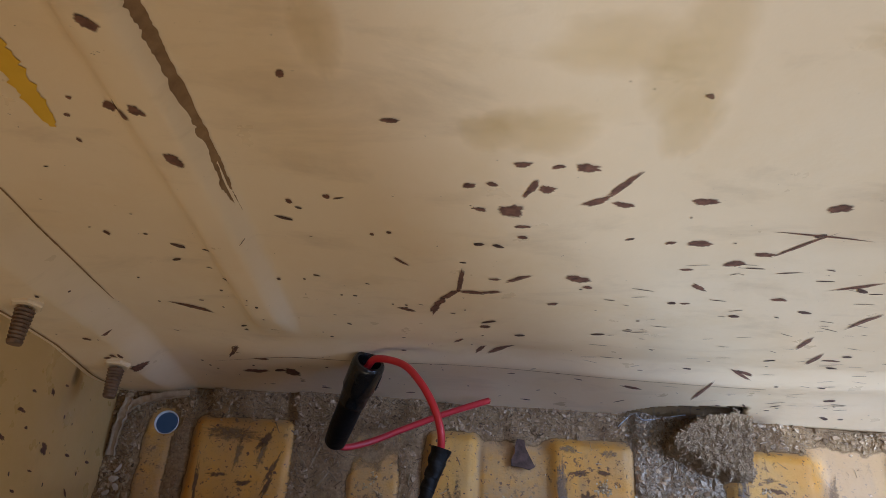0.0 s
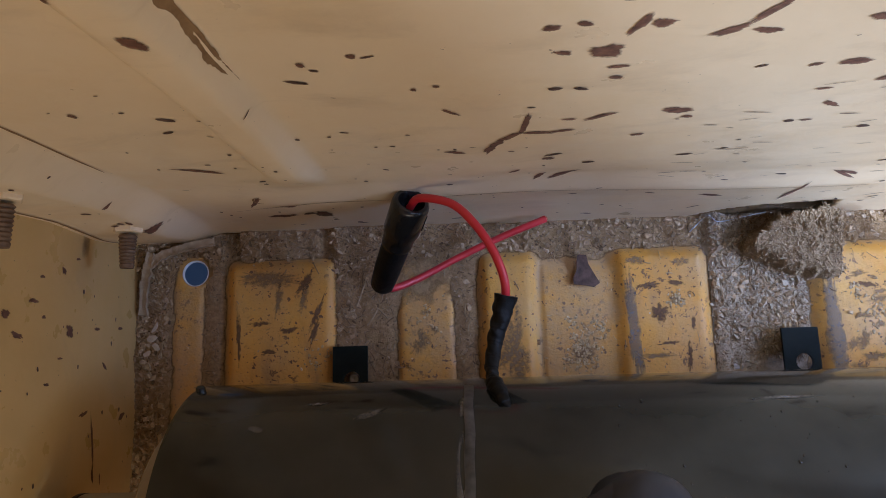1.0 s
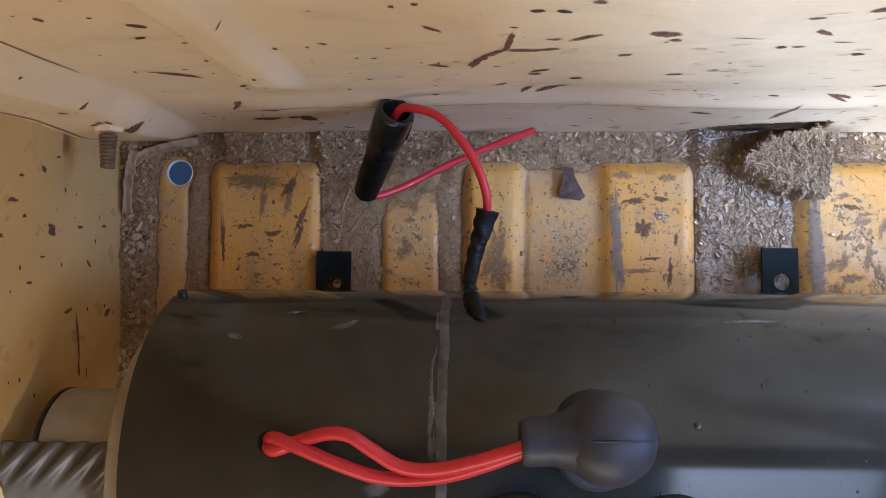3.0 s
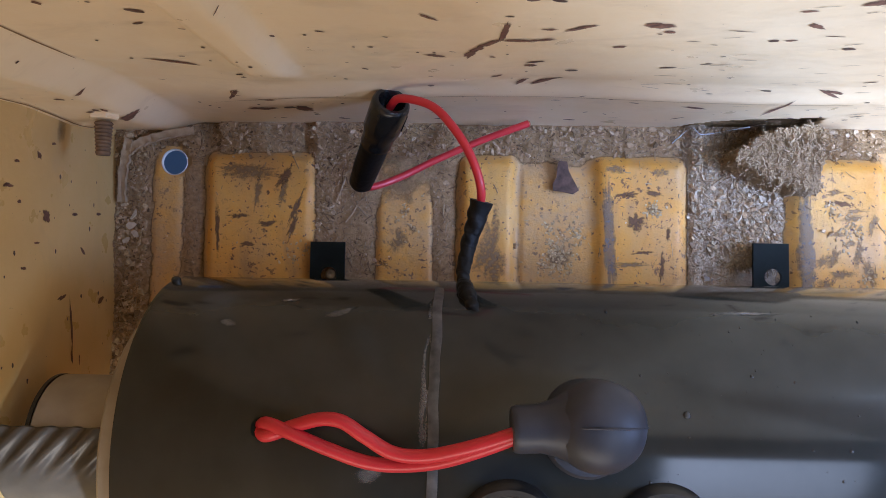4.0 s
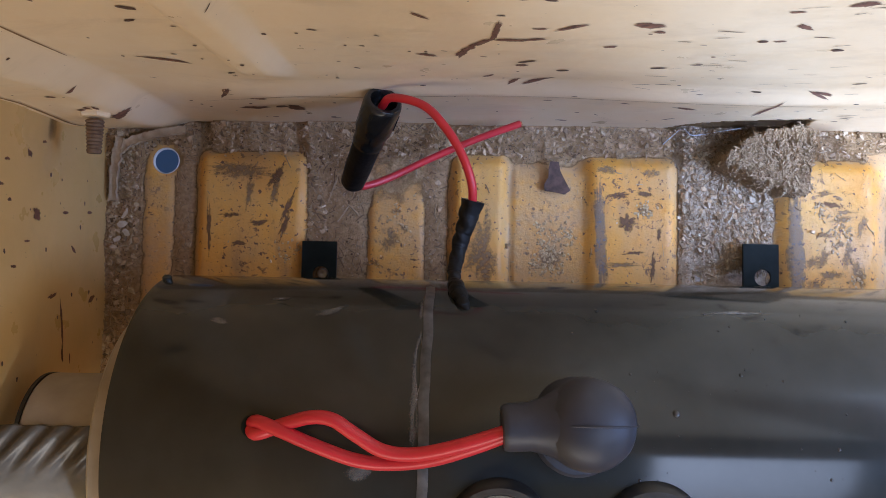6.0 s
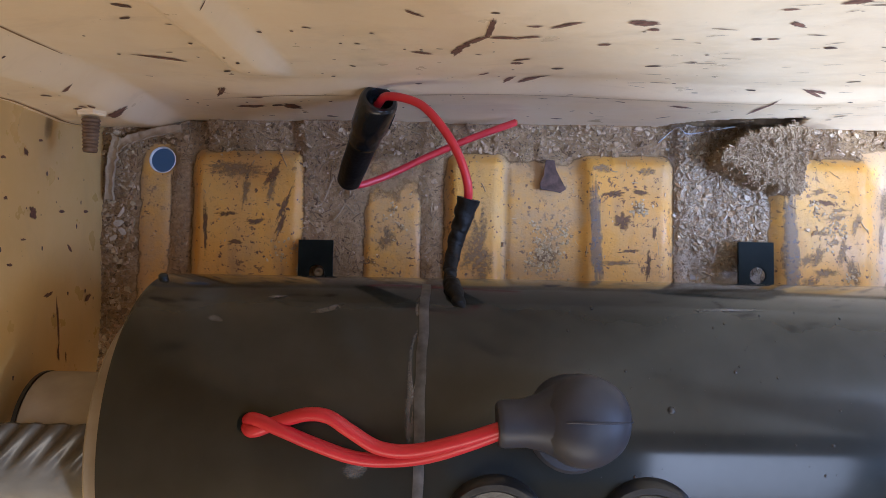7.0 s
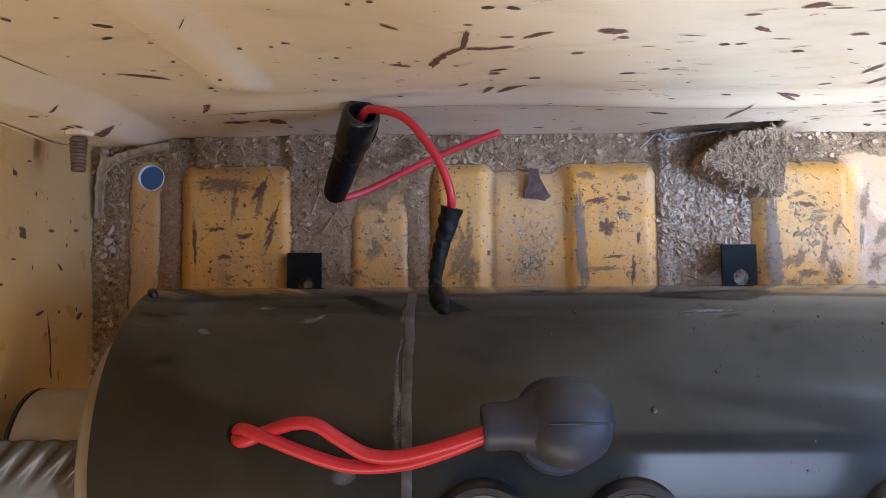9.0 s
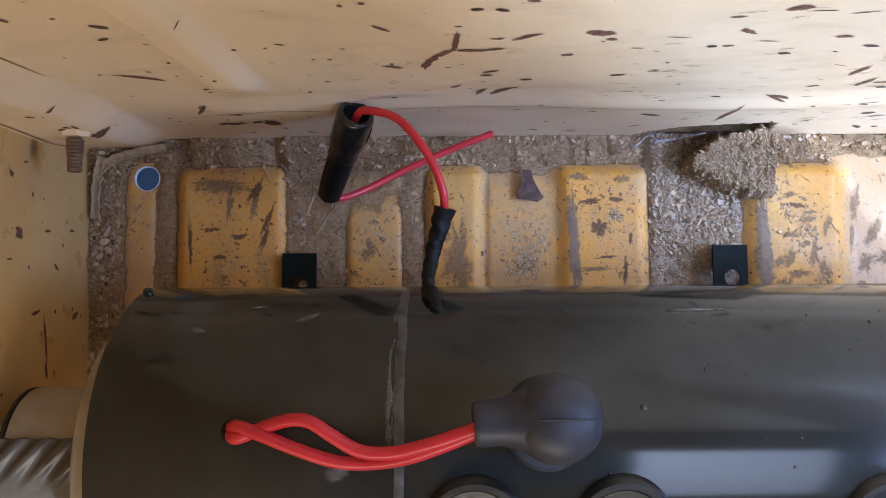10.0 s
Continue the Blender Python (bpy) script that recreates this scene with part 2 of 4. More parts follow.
def turned(profile, axis_pose, segments=48, dents=0.0):
    """A body of revolution: (radius, height) pairs turned about the z of axis_pose."""
    bm = bmesh.new()
    rings = []
    for r, h in profile:
        ring = []
        for i in range(segments):
            a = math.tau * i / segments
            k = 1 + dents * noise.noise((math.cos(a) * 1.7, math.sin(a) * 1.7, h * 160))
            ring.append(bm.verts.new(axis_pose @ Vector((r * k * math.cos(a), r * k * math.sin(a), h))))
        rings.append(ring)
    for lo, hi in zip(rings, rings[1:]):
        for i in range(segments):
            j = (i + 1) % segments
            bm.faces.new((lo[i], lo[j], hi[j], hi[i]))
    bm.faces.new(rings[0][::-1])
    bm.faces.new(rings[-1])
    return bm


def spline(points, steps=14):
    """A smooth line through the points."""
    pts = [Vector(p) for p in points]
    pts = [2 * pts[0] - pts[1]] + pts + [2 * pts[-1] - pts[-2]]
    line = []
    for a, b, c, d in zip(pts, pts[1:], pts[2:], pts[3:]):
        for i in range(steps):
            u = i / steps
            line.append(0.5 * (2 * b + (c - a) * u + (2 * a - 5 * b + 4 * c - d) * u * u + (3 * b - a - 3 * c + d) * u ** 3))
    return line + [pts[-2]]


def hose(points, radius, sides=14, steps=14, wobble=0.0):
    """A round cable along a smooth line; radius is a number or a function of 0..1."""
    line = spline(points, steps)
    bm = bmesh.new()
    rings, up = [], Vector((0.31, 0.2, 0.93))
    for i, p in enumerate(line):
        way = (line[min(i + 1, len(line) - 1)] - line[max(i - 1, 0)]).normalized()
        side = way.cross(up).normalized()
        up = side.cross(way)
        r = radius(i / (len(line) - 1)) if callable(radius) else radius
        ring = []
        for k in range(sides):
            a = math.tau * k / sides
            rr = r * (1 + wobble * noise.noise((p.x * 300 + math.cos(a), p.y * 300 + math.sin(a), p.z * 300)))
            ring.append(bm.verts.new(p + side * rr * math.cos(a) + up * rr * math.sin(a)))
        rings.append(ring)
    for lo, hi in zip(rings, rings[1:]):
        for k in range(sides):
            bm.faces.new((lo[k], lo[(k + 1) % sides], hi[(k + 1) % sides], hi[k]))
    bm.faces.new(rings[0][::-1])
    bm.faces.new(rings[-1])
    return bm


def along(a, b):
    """The pose at a whose z points to b."""
    a, b = Vector(a), Vector(b)
    return Matrix.Translation(a) @ (b - a).to_track_quat("Z", "Y").to_matrix().to_4x4()


def step(a, b, v):
    u = np.clip((v - a) / (b - a), 0, 1)
    return u * u * (3 - 2 * u)


# ---- setting ----
LEFT, CORNER, RIGHT = -0.184, -0.139, 0.56
HEIGHTS = [-0.012, 0.02, 0.05, 0.085, 0.115, 0.15, 0.176, 0.205, 0.235, 0.30, 0.52]
DEPTHS = [0.1480, 0.1470, 0.1460, 0.1450, 0.1420, 0.1380, 0.1355, 0.1325, 0.1297, 0.124, 0.106]


def wall_y(x, z):
    """How far back the pressed rear panel stands at x and z."""
    y = np.interp(z, HEIGHTS, DEPTHS)
    y = y - 0.0008 * np.exp(-((z - 0.062) / 0.008) ** 2) * step(-0.12, -0.08, x)
    y = y + 0.0006 * np.exp(-((z - 0.082) / 0.012) ** 2) * step(-0.12, -0.06, x)
    rib = np.exp(-(np.abs((x + 0.0765 - 0.010 * (z - 0.2) ) / 0.0080)) ** 6)
    y = y - 0.0056 * rib * step(0.085, 0.13, z)
    y = y - (0.0095 * step(0.0, 0.016, CORNER - x) + 0.06 * np.maximum(0, CORNER - x)) * (0.35 + 0.65 * step(-0.01, 0.05, z))
    return y + 0.0012 * np.sin(x * 31 + 1) * np.sin(z * 23)


def grid(name, us, vs, at, mat, parent=None, label="", keep=None):
    verts, faces, n = [], [], len(vs)
    for u in us:
        for v in vs:
            verts.append(at(u, v))
    for i in range(len(us) - 1):
        for j in range(n - 1):
            f = (i * n + j, (i + 1) * n + j, (i + 1) * n + j + 1, i * n + j + 1)
            if keep is None or keep(f):
                faces.append(f)
    return mesh_object(name, verts, faces, mat, parent, label)


def clear_of_gap(f):
    """The panel's lower edge is bent up where the clump of litter is wedged under it."""
    n = len(zs)
    x, z = us[f[0] // n], zs[f[0] % n]
    return z > float(np.interp(x, [0.088, 0.105, 0.1135, 0.128, 0.147, 0.152, 0.158], [-0.002, 0.016, 0.021, 0.024, 0.027, 0.026, -0.002]))


us = np.concatenate([np.linspace(LEFT, CORNER, 40), np.linspace(CORNER + 0.0008, 0.23, 190), np.linspace(0.24, RIGHT, 20)])
zs = np.concatenate([np.linspace(-0.012, 0.14, 77), np.linspace(0.146, 0.52, 40)])
rear = grid("wall_rear", us, zs, lambda u, v: (u, float(wall_y(u, v)), v), M_WALL, keep=clear_of_gap)
tagged(rear, "cream enamelled steel rear panel with rust chips", "wall", kind="structure")
skin = rear.modifiers.new("thickness", "SOLIDIFY")
skin.thickness, skin.offset = 0.003, -1


def side_x(y, z):
    return LEFT + 0.0022 * float(step(-0.01, 0.03, y)) + 0.0010 * math.sin(y * 40 + z * 12)


left = grid("wall_left", np.linspace(-0.62, 0.148, 160), np.linspace(-0.012, 0.52, 60), lambda u, v: (side_x(u, v), u, v), M_SIDE)
tagged(left, "ochre enamelled steel side panel with flaked paint", "wall", kind="structure")
skin = left.modifiers.new("thickness", "SOLIDIFY")
skin.thickness, skin.offset = 0.003, -1
tagged(part("wall_right", slab(RIGHT, RIGHT + 0.004, -0.62, 0.15, -0.012, 0.16), M_SIDE), "ochre enamelled steel side panel", "wall", kind="structure")
tagged(part("wall_front", slab(LEFT, RIGHT, -0.624, -0.62, -0.012, 0.30), M_SIDE), "ochre enamelled steel front panel", "wall", kind="structure")
# backing sheet added behind the gap, near black for the shade inside
tagged(part("gap_backing", slab(LEFT, RIGHT, 0.160, 0.163, -0.03, 0.52), M_GAP_SHADE), "added sheet behind the rear panel, near black for the gap's shade", "wall", kind="structure")
# unseen sheet, its edge cut to cast the sun's boundary on the rear panel
blocker = bmesh.new()
edge = [(LEFT, 0.345), (0.500, 0.345), (0.560, 0.36), (0.545, 0.434), (0.496, 0.498), (0.434, 0.575), (0.409, 0.634), (0.393, 0.671), (0.387, 0.72), (0.385, 0.90), (LEFT, 0.90)]
sides = [blocker.faces.new([blocker.verts.new((x, y, z)) for x, z in edge]) for y in (-0.253, -0.25)]
for k in range(len(edge)):
    q = (k + 1) % len(edge)
    blocker.faces.new((sides[0].verts[k], sides[0].verts[q], sides[1].verts[q], sides[1].verts[k]))
bmesh.ops.recalc_face_normals(blocker, faces=blocker.faces)
tagged(part("sun_blocker", blocker, M_BOUNCE), "unseen ochre sheet added to shape the sun's shadow edge", "wall", kind="structure")
# unseen cover sheets added to block light; their ochre bounces warm light
tagged(part("ceiling", slab(LEFT - 0.05, RIGHT + 0.05, 0.022, 0.16, 0.56, 0.566), M_BOUNCE), "unseen ochre cover sheet over the compartment, blocks light", "cover", kind="structure")
tagged(part("front_blocker", slab(-0.080, 0.305, -0.63, -0.255, 0.56, 0.566), M_BOUNCE), "unseen ochre cover sheet over the compartment, blocks light", "cover", kind="structure")
tagged(part("ceiling_side", slab(LEFT - 0.05, -0.082, -0.63, 0.020, 0.56, 0.566), M_BOUNCE), "unseen ochre cover sheet over the compartment, blocks light", "cover", kind="structure")
# added to keep sun off the far rear panel, which the tank mirrors
tagged(part("end_blocker", slab(0.470, RIGHT + 0.05, -0.20, 0.020, 0.56, 0.566), M_BOUNCE), "unseen ochre cover sheet over the compartment, blocks light", "cover", kind="structure")
tagged(part("ground", slab(-60, 60, -60, 60, -0.62, -0.60), M_EARTH), "blue grey ground in shade below the vehicle", "ground", kind="structure")

# pressed ridges: foot, shoulder, shoulder, foot across the pan, and how far they rise
RIDGES = [(-0.1720, -0.1610, -0.1530, -0.1430, 0.0034), (-0.1415, -0.1318, -0.0870, -0.0775, 0.0075), (-0.0560, -0.0490, -0.0270, -0.0190, 0.0042),
          (-0.0155, -0.0070, 0.0115, 0.0210, 0.0075), (0.0485, 0.0600, 0.0940, 0.1060, 0.0075), (0.1430, 0.1550, 0.1905, 0.2060, 0.0075), (0.2360, 0.2450, 0.2800, 0.2900, 0.0075)]
HOLE, HOLE_R = (-0.1540, 0.1279), 0.0063


def pan_z(x, y):
    z = -0.0075 + 0 * x
    for a, b, c, d, high in RIDGES:
        end = 0.007 if a < -0.15 else 0.0
        z = z + high * step(a, b, x) * (1 - step(c, d, x)) * (1 - step(0.1265 + end, 0.1385 + end, y))
    z = z + 0.0034 * step(0.0180, 0.0200, x) * (1 - step(0.0490, 0.0560, x)) * (1 - step(0.120, 0.134, y))
    return z + 0.0003 * np.sin(x * 70) * np.sin(y * 55 + 1)


def pan_point(u, v):
    d = math.hypot(u - HOLE[0], v - HOLE[1])
    if abs(d - HOLE_R) < 0.0011:
        u, v = HOLE[0] + (u - HOLE[0]) * HOLE_R / d, HOLE[1] + (v - HOLE[1]) * HOLE_R / d
    return (u, v, float(pan_z(u, v)))


ux, vy = np.concatenate([np.arange(-0.187, 0.24, 0.0016), np.arange(0.245, RIGHT + 0.004, 0.008)]), np.concatenate([np.linspace(-0.62, 0.0, 60), np.arange(0.0016, 0.162, 0.0016)])


def clear_of_hole(f):
    n = len(vy)
    x = sum(ux[i // n] for i in f) / 4
    y = sum(vy[i % n] for i in f) / 4
    return math.hypot(x - HOLE[0], y - HOLE[1]) > HOLE_R


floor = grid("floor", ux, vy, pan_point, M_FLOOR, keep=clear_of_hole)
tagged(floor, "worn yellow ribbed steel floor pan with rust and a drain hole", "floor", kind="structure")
skin = floor.modifiers.new("thickness", "SOLIDIFY")
skin.thickness, skin.offset = 0.0015, -1


# white ring stands in for light on the hole's cut edge
rim = turned([(HOLE_R - 0.0003, -0.0016), (HOLE_R - 0.0001, 0.0001), (HOLE_R + 0.0001, 0.0003), (HOLE_R + 0.0004, 0.0)], Matrix.Translation((HOLE[0], HOLE[1], float(pan_z(HOLE[0], HOLE[1])))), 40)
bmesh.ops.delete(rim, geom=[f for f in rim.faces if len(f.verts) > 4], context="FACES_ONLY")
part("hole_rim", rim, M_LIT_RIM, floor, "drain hole rim, white for light on its cut edge")


# ---- dirt on the floor ----
def dirt_z(x, y):
    """The height of the dust and crumbs that lie in the hollows."""
    rough = noise.fractal((x * 90, y * 90, 3.0), 0.9, 2.1, 4)
    z = -0.0068 + 0.0019 * rough
    z += 0.0075 * float(step(0.128, 0.146, y)) * (1 if x > -0.13 else 0.2)
    for a, b, lift in ((-0.190, -0.164, 0.0040), (-0.150, -0.138, 0.003), (-0.084, -0.053, 0.0040), (-0.025, -0.013, 0.0036), (0.099, 0.147, 0.0046)):
        z += lift * float(step(a - 0.002, a + 0.004, x) * (1 - step(b - 0.004, b + 0.002, x)))
    z += 0.0012 * float(step(0.10, 0.13, y)) * noise.noise((x * 160, y * 160, 9))
    z -= 0.0045 * float(step(0.104, 0.112, x) * (1 - step(0.126, 0.132, x)) * step(0.132, 0.139, y))
    z += 0.0034 * float(step(-0.062, -0.050, x) * (1 - step(-0.030, -0.020, x)) * step(0.098, 0.118, y))
    z += 0.0022 * float((1 - step(-0.150, -0.140, x)) * step(0.118, 0.134, y))
    z -= 0.0050 * float(step(0.104, 0.110, x) * (1 - step(0.074, 0.096 - 0.3 * (x - 0.12), y)))
    z -= 0.0060 * float(step(0.196, 0.203, x) * (1 - step(0.112, 0.126, y)))
    z -= 0.004 * float(step(0.018, 0.026, x) * (1 - step(0.054, 0.062, x)) * (1 - step(0.12, 0.134, y)) * step(0.085, 0.10, y))
    return z


gx, gy = np.arange(-0.186, 0.26, 0.0017), np.arange(0.0, 0.149, 0.0017)
DIRT = [[dirt_z(x, y) for y in gy] for x in gx]
PAN = pan_z(gx[:, None], gy[None, :])
cover = np.array(DIRT) - PAN


def dusty(f, low, high):
    n = len(gy)
    if not low <= gx[f[0] // n] < high:
        return False
    return max(cover[i // n][i % n] for i in f) > -0.0016 and all(math.hypot(gx[i // n] - HOLE[0], gy[i % n] - HOLE[1]) > HOLE_R + 0.001 for i in f)


def dust(name, mat, low, high, label):
    layer = grid(name, range(len(gx)), range(len(gy)), lambda i, j: (gx[i], gy[j], max(DIRT[i][j], float(PAN[i][j]) + 0.0003)), mat, keep=lambda f: dusty(f, low, high))
    thin = layer.data.attributes.new("edge", "FLOAT", "POINT")
    thin.data.foreach_set("value", np.clip((cover.ravel() + 0.0016) / 0.0026, 0, 1).astype(np.float32))
    tagged(layer, label, "dirt", kind="stuff")


dust("dust_layer", M_DIRT, -1, 0.0965, "grey brown dust drifted into the floor hollows")
# paler here to carry the light from the open end
dust("lit_dust_layer", M_LITDUST, 0.0965, 0.152, "dust in the wide floor hollow, paler as if brightly lit")
dust("end_dust_layer", M_DIRT, 0.152, 1, "grey brown dust along the foot of the rear panel")


def scatter(name, count, sizes, mat, label, seed, mat_long=False, heaps=False, upto=1.0, beyond=-1.0):
    rnd = random.Random(seed)
    verts, faces = [], []
    made = 0
    while made < count:
        i, j = rnd.randrange(len(gx)), rnd.randrange(len(gy))
        if not beyond < gx[i] < upto or math.hypot(gx[i] - HOLE[0], gy[j] - HOLE[1]) < HOLE_R + 0.003:
            continue
        if cover[i][j] < 0.0004 and rnd.random() > 0.02:
            continue
        if gy[j] < 0.045 and gx[i] > -0.12:
            continue
        if not heaps and not mat_long and gx[i] < 0.098 and gx[i] > -0.166 and gy[j] < 0.126 and rnd.random() > 0.42:
            continue
        if heaps and not (gx[i] < -0.166 or gy[j] > 0.132 or (0.103 < gx[i] < 0.146 and gy[j] > 0.088) or (-0.085 < gx[i] < -0.072)) and rnd.random() > 0.08:
            continue
        x, y = gx[i] + rnd.uniform(-0.001, 0.001), min(gy[j] + rnd.uniform(-0.001, 0.001), 0.146)
        z = max(DIRT[i][j], float(PAN[i][j]))
        made += 1
        s = sizes[0] * (sizes[1] / sizes[0]) ** (rnd.random() ** 1.7) 
        if mat_long:
            turn = pose(x, y, z + 0.0005, rnd.uniform(-14, 14), rnd.uniform(-14, 14), rnd.uniform(0, 360))
            w, bend = rnd.uniform(0.00012, 0.00034), rnd.gauss(0, 0.06)
            base = len(verts)
            for k in range(5):
                u = (k / 4 - 0.5) * s
                for dy, dz in ((-w, 0), (w, 0), (0, w)):
                    verts.append(turn @ Vector((u, dy + bend * u * u / s * 4, dz)))
            for k in range(4):
                b = base + 3 * k
                for p in range(3):
                    q = (p + 1) % 3
                    faces.append((b + p, b + q, b + 3 + q, b + 3 + p))
            continue
        turn = pose(x, y, z + 0.12 * s, rnd.gauss(0, 15), rnd.gauss(0, 15), rnd.uniform(0, 360))
        n, base = rnd.choice((4, 5, 5, 6)), len(verts)
        thick, ratio = s * rnd.uniform(0.03, 0.10), rnd.uniform(0.22, 0.80)
        outline = [(math.tau * (k + rnd.uniform(-0.3, 0.3)) / n, rnd.uniform(0.7, 1.1)) for k in range(n)]
        for h, grow in ((-thick, 1.0), (thick, 0.82)):
            for a, r in outline:
                verts.append(turn @ Vector((math.cos(a) * r * s * 0.5 * grow, math.sin(a) * r * s * 0.5 * ratio * grow, h + rnd.uniform(-0.1, 0.1) * s)))
        faces.append(tuple(base + n + k for k in range(n)))
        for k in range(n):
            q = (k + 1) % n
            faces.append((base + k, base + q, base + n + q, base + n + k))
    ob = mesh_object(name, verts, faces, mat, None, "", False)
    return tagged(ob, label, "debris", kind="stuff")


scatter("crumbs", 15000, (0.0005, 0.0022), M_CHIP, "grey brown crumbs of dry husk and grit on the floor pan", 5)
scatter("flakes", 2600, (0.0016, 0.0052), M_CHIP, "larger pale flakes of dried dirt on the floor pan", 6, False, True)
scatter("husk_flakes", 330, (0.0018, 0.0060), M_HUSK, "pale husks heaped beside the ochre side panel", 8, False, False, -0.166)
scatter("pale_lit_crumbs", 3200, (0.0006, 0.0030), M_PALE_LITCHIP, "crumbs in the wide floor hollow, paler as if brightly lit", 12, False, False, 0.152, 0.096)
scatter("pale_flakes", 420, (0.0020, 0.0058), M_PALE_LITCHIP, "pale curled flakes in the wide floor hollow", 13, False, True, 0.150, 0.099)
scatter("straw", 1500, (0.0018, 0.008), M_STRAW, "short bits of dry straw among the crumbs", 7, True)

# crusts of husk stuck to the ridges
rnd = random.Random(17)
verts, faces = [], []
for px, py, spread, count in ((0.038, 0.083, 0.0085, 230), (0.046, 0.096, 0.004, 40), (0.083, 0.107, 0.0035, 45), (0.0335, 0.098, 0.003, 18), (0.178, 0.098, 0.006, 60), (0.168, 0.108, 0.004, 26), (0.186, 0.075, 0.004, 24), (-0.09, 0.085, 0.006, 25), (-0.036, 0.10, 0.008, 30)):
    for k in range(count):
        x, y = rnd.gauss(px, spread * 0.55), rnd.gauss(py, spread * 0.7)
        size, base = rnd.uniform(0.0006, 0.0021), len(verts)
        turn = pose(x, y, float(pan_z(x, y)) + 0.0004, rnd.gauss(0, 14), rnd.gauss(0, 14), rnd.uniform(0, 360))
        for h, grow in ((-0.0004, 1.0), (0.0, 0.8)):
            for i in range(5):
                a = math.tau * i / 5
                verts.append(turn @ Vector((size * 0.6 * grow * math.cos(a) * rnd.uniform(0.7, 1.2), size * 0.4 * grow * math.sin(a) * rnd.uniform(0.7, 1.2), h)))
        faces.append(tuple(base + 5 + i for i in range(5)))
        for i in range(5):
            q = (i + 1) % 5
            faces.append((base + i, base + q, base + 5 + q, base + 5 + i))
tagged(mesh_object("husk_crust", verts, faces, M_HUSK, None, "", False), "dry husk crusts stuck to the yellow ridges", "debris", kind="stuff")

# ---- tank ----
AXIS_Y, AXIS_Z, TANK_R, TANK_L, TANK_E = 0.007, 0.068, 0.062, -0.1215, 0.262


def on_tank(x, y, lift=0.0):
    """The place on the upper side of the drum at x and y."""
    return Vector((x, y, AXIS_Z + math.sqrt((TANK_R + lift) ** 2 - (y - AXIS_Y) ** 2)))


tank = thing("air_tank", "black enamelled cylindrical tank on two bracket feet", "tank")
lying = along((TANK_L, AXIS_Y, AXIS_Z), (TANK_E, AXIS_Y, AXIS_Z))
span = TANK_E - TANK_L
part("shell", turned([(0.0, 0.0), (0.0600, 0.0), (0.0614, 0.0006), (TANK_R, 0.002), (TANK_R, span / 2), (TANK_R, span - 0.004), (0.060, span), (0.0, span)], lying, 128), M_TUBE, tank)


def band(x0, x1, y0, y1, lift, jitter=0.0):
    """A strip that follows the drum between two places along it."""
    a0, a1 = math.acos((y0 - AXIS_Y) / TANK_R), math.acos((y1 - AXIS_Y) / TANK_R)
    bm, rows = bmesh.new(), []
    for i in range(33):
        a = a0 + (a1 - a0) * i / 32
        w = jitter * noise.noise((i * 0.35, x0 * 90, 2))
        row = []
        for x, r in ((x0 + w, TANK_R - 0.0005), (x0 + w, TANK_R + lift * 0.6), ((x0 + x1) / 2, TANK_R + lift), (x1 + w, TANK_R + lift * 0.6), (x1 + w, TANK_R - 0.0005)):
            row.append(bm.verts.new((x, AXIS_Y + r * math.cos(a), AXIS_Z + r * math.sin(a))))
        rows.append(row)
    for lo, hi in zip(rows, rows[1:]):
        for k in range(4):
            bm.faces.new((lo[k], lo[k + 1], hi[k + 1], hi[k]))
    return bm


lip = along((TANK_L + 0.0030, 0.0672, 0.0840), (TANK_L + 0.0030, 0.0760, 0.0870))
part("rim_lug", turned([(0.0, -0.003), (0.0019, -0.003), (0.0018, 0.0006), (0.0012, 0.0012), (0.0, 0.0014)], lip, 20, 0.1), M_TUBE, tank, "small black lug on the tank rim")
part("weld_seam", band(-0.0194, -0.0160, 0.0655, -0.045, 0.0007, 0.0008), M_SEAM, tank, "scuffed grey raised seam")

for x, front in ((-0.0746, 0.0885), (0.1378, 0.0911)):
    bm = bmesh.new()
    cx0, cy0, ring = x + 0.0008, front - 0.0160, 0.0040
    rows = []
    turns = sorted([math.tau * (k + 0.37) / 28 for k in range(28)] + [math.atan2(v - cy0, u - cx0) % math.tau for u in (x - 0.0084, x + 0.0084) for v in (-0.02, front)])
    for z in (0.0024, 0.0042):
        inner, outer = [], []
        for a in turns:
            inner.append(bm.verts.new((cx0 + ring * math.cos(a), cy0 + ring * math.sin(a), z)))
            reach = min(((x + 0.0084 if math.cos(a) > 0 else x - 0.0084) - cx0) / (math.cos(a) or 1e-9), ((front if math.sin(a) > 0 else -0.02) - cy0) / (math.sin(a) or 1e-9))
            outer.append(bm.verts.new((cx0 + reach * math.cos(a), cy0 + reach * math.sin(a), z)))
        rows.append((inner, outer))
    (i0, o0), (i1, o1) = rows
    for k in range(32):
        q = (k + 1) % 32
        for face in ((i1[k], o1[k], o1[q], i1[q]), (i0[k], i0[q], o0[q], o0[k]), (i0[k], i1[k], i1[q], i0[q]), (o0[k], o0[q], o1[q], o1[k])):
            bm.faces.new(face)
    part("bracket_foot", bm, M_TAB, tank, "black steel tab with a bolt hole", False)

washer = thing("hex_bolt", "shiny steel bolt end in a bracket foot hole", "bolt")
part("head", turned([(0.0, -0.006), (0.0027, -0.006), (0.0027, 0.0022), (0.0021, 0.0028), (0.0009, 0.0029), (0.0, 0.0024)], Matrix.Translation((-0.0730, 0.0728, 0.0)), 24), M_DULL, washer)

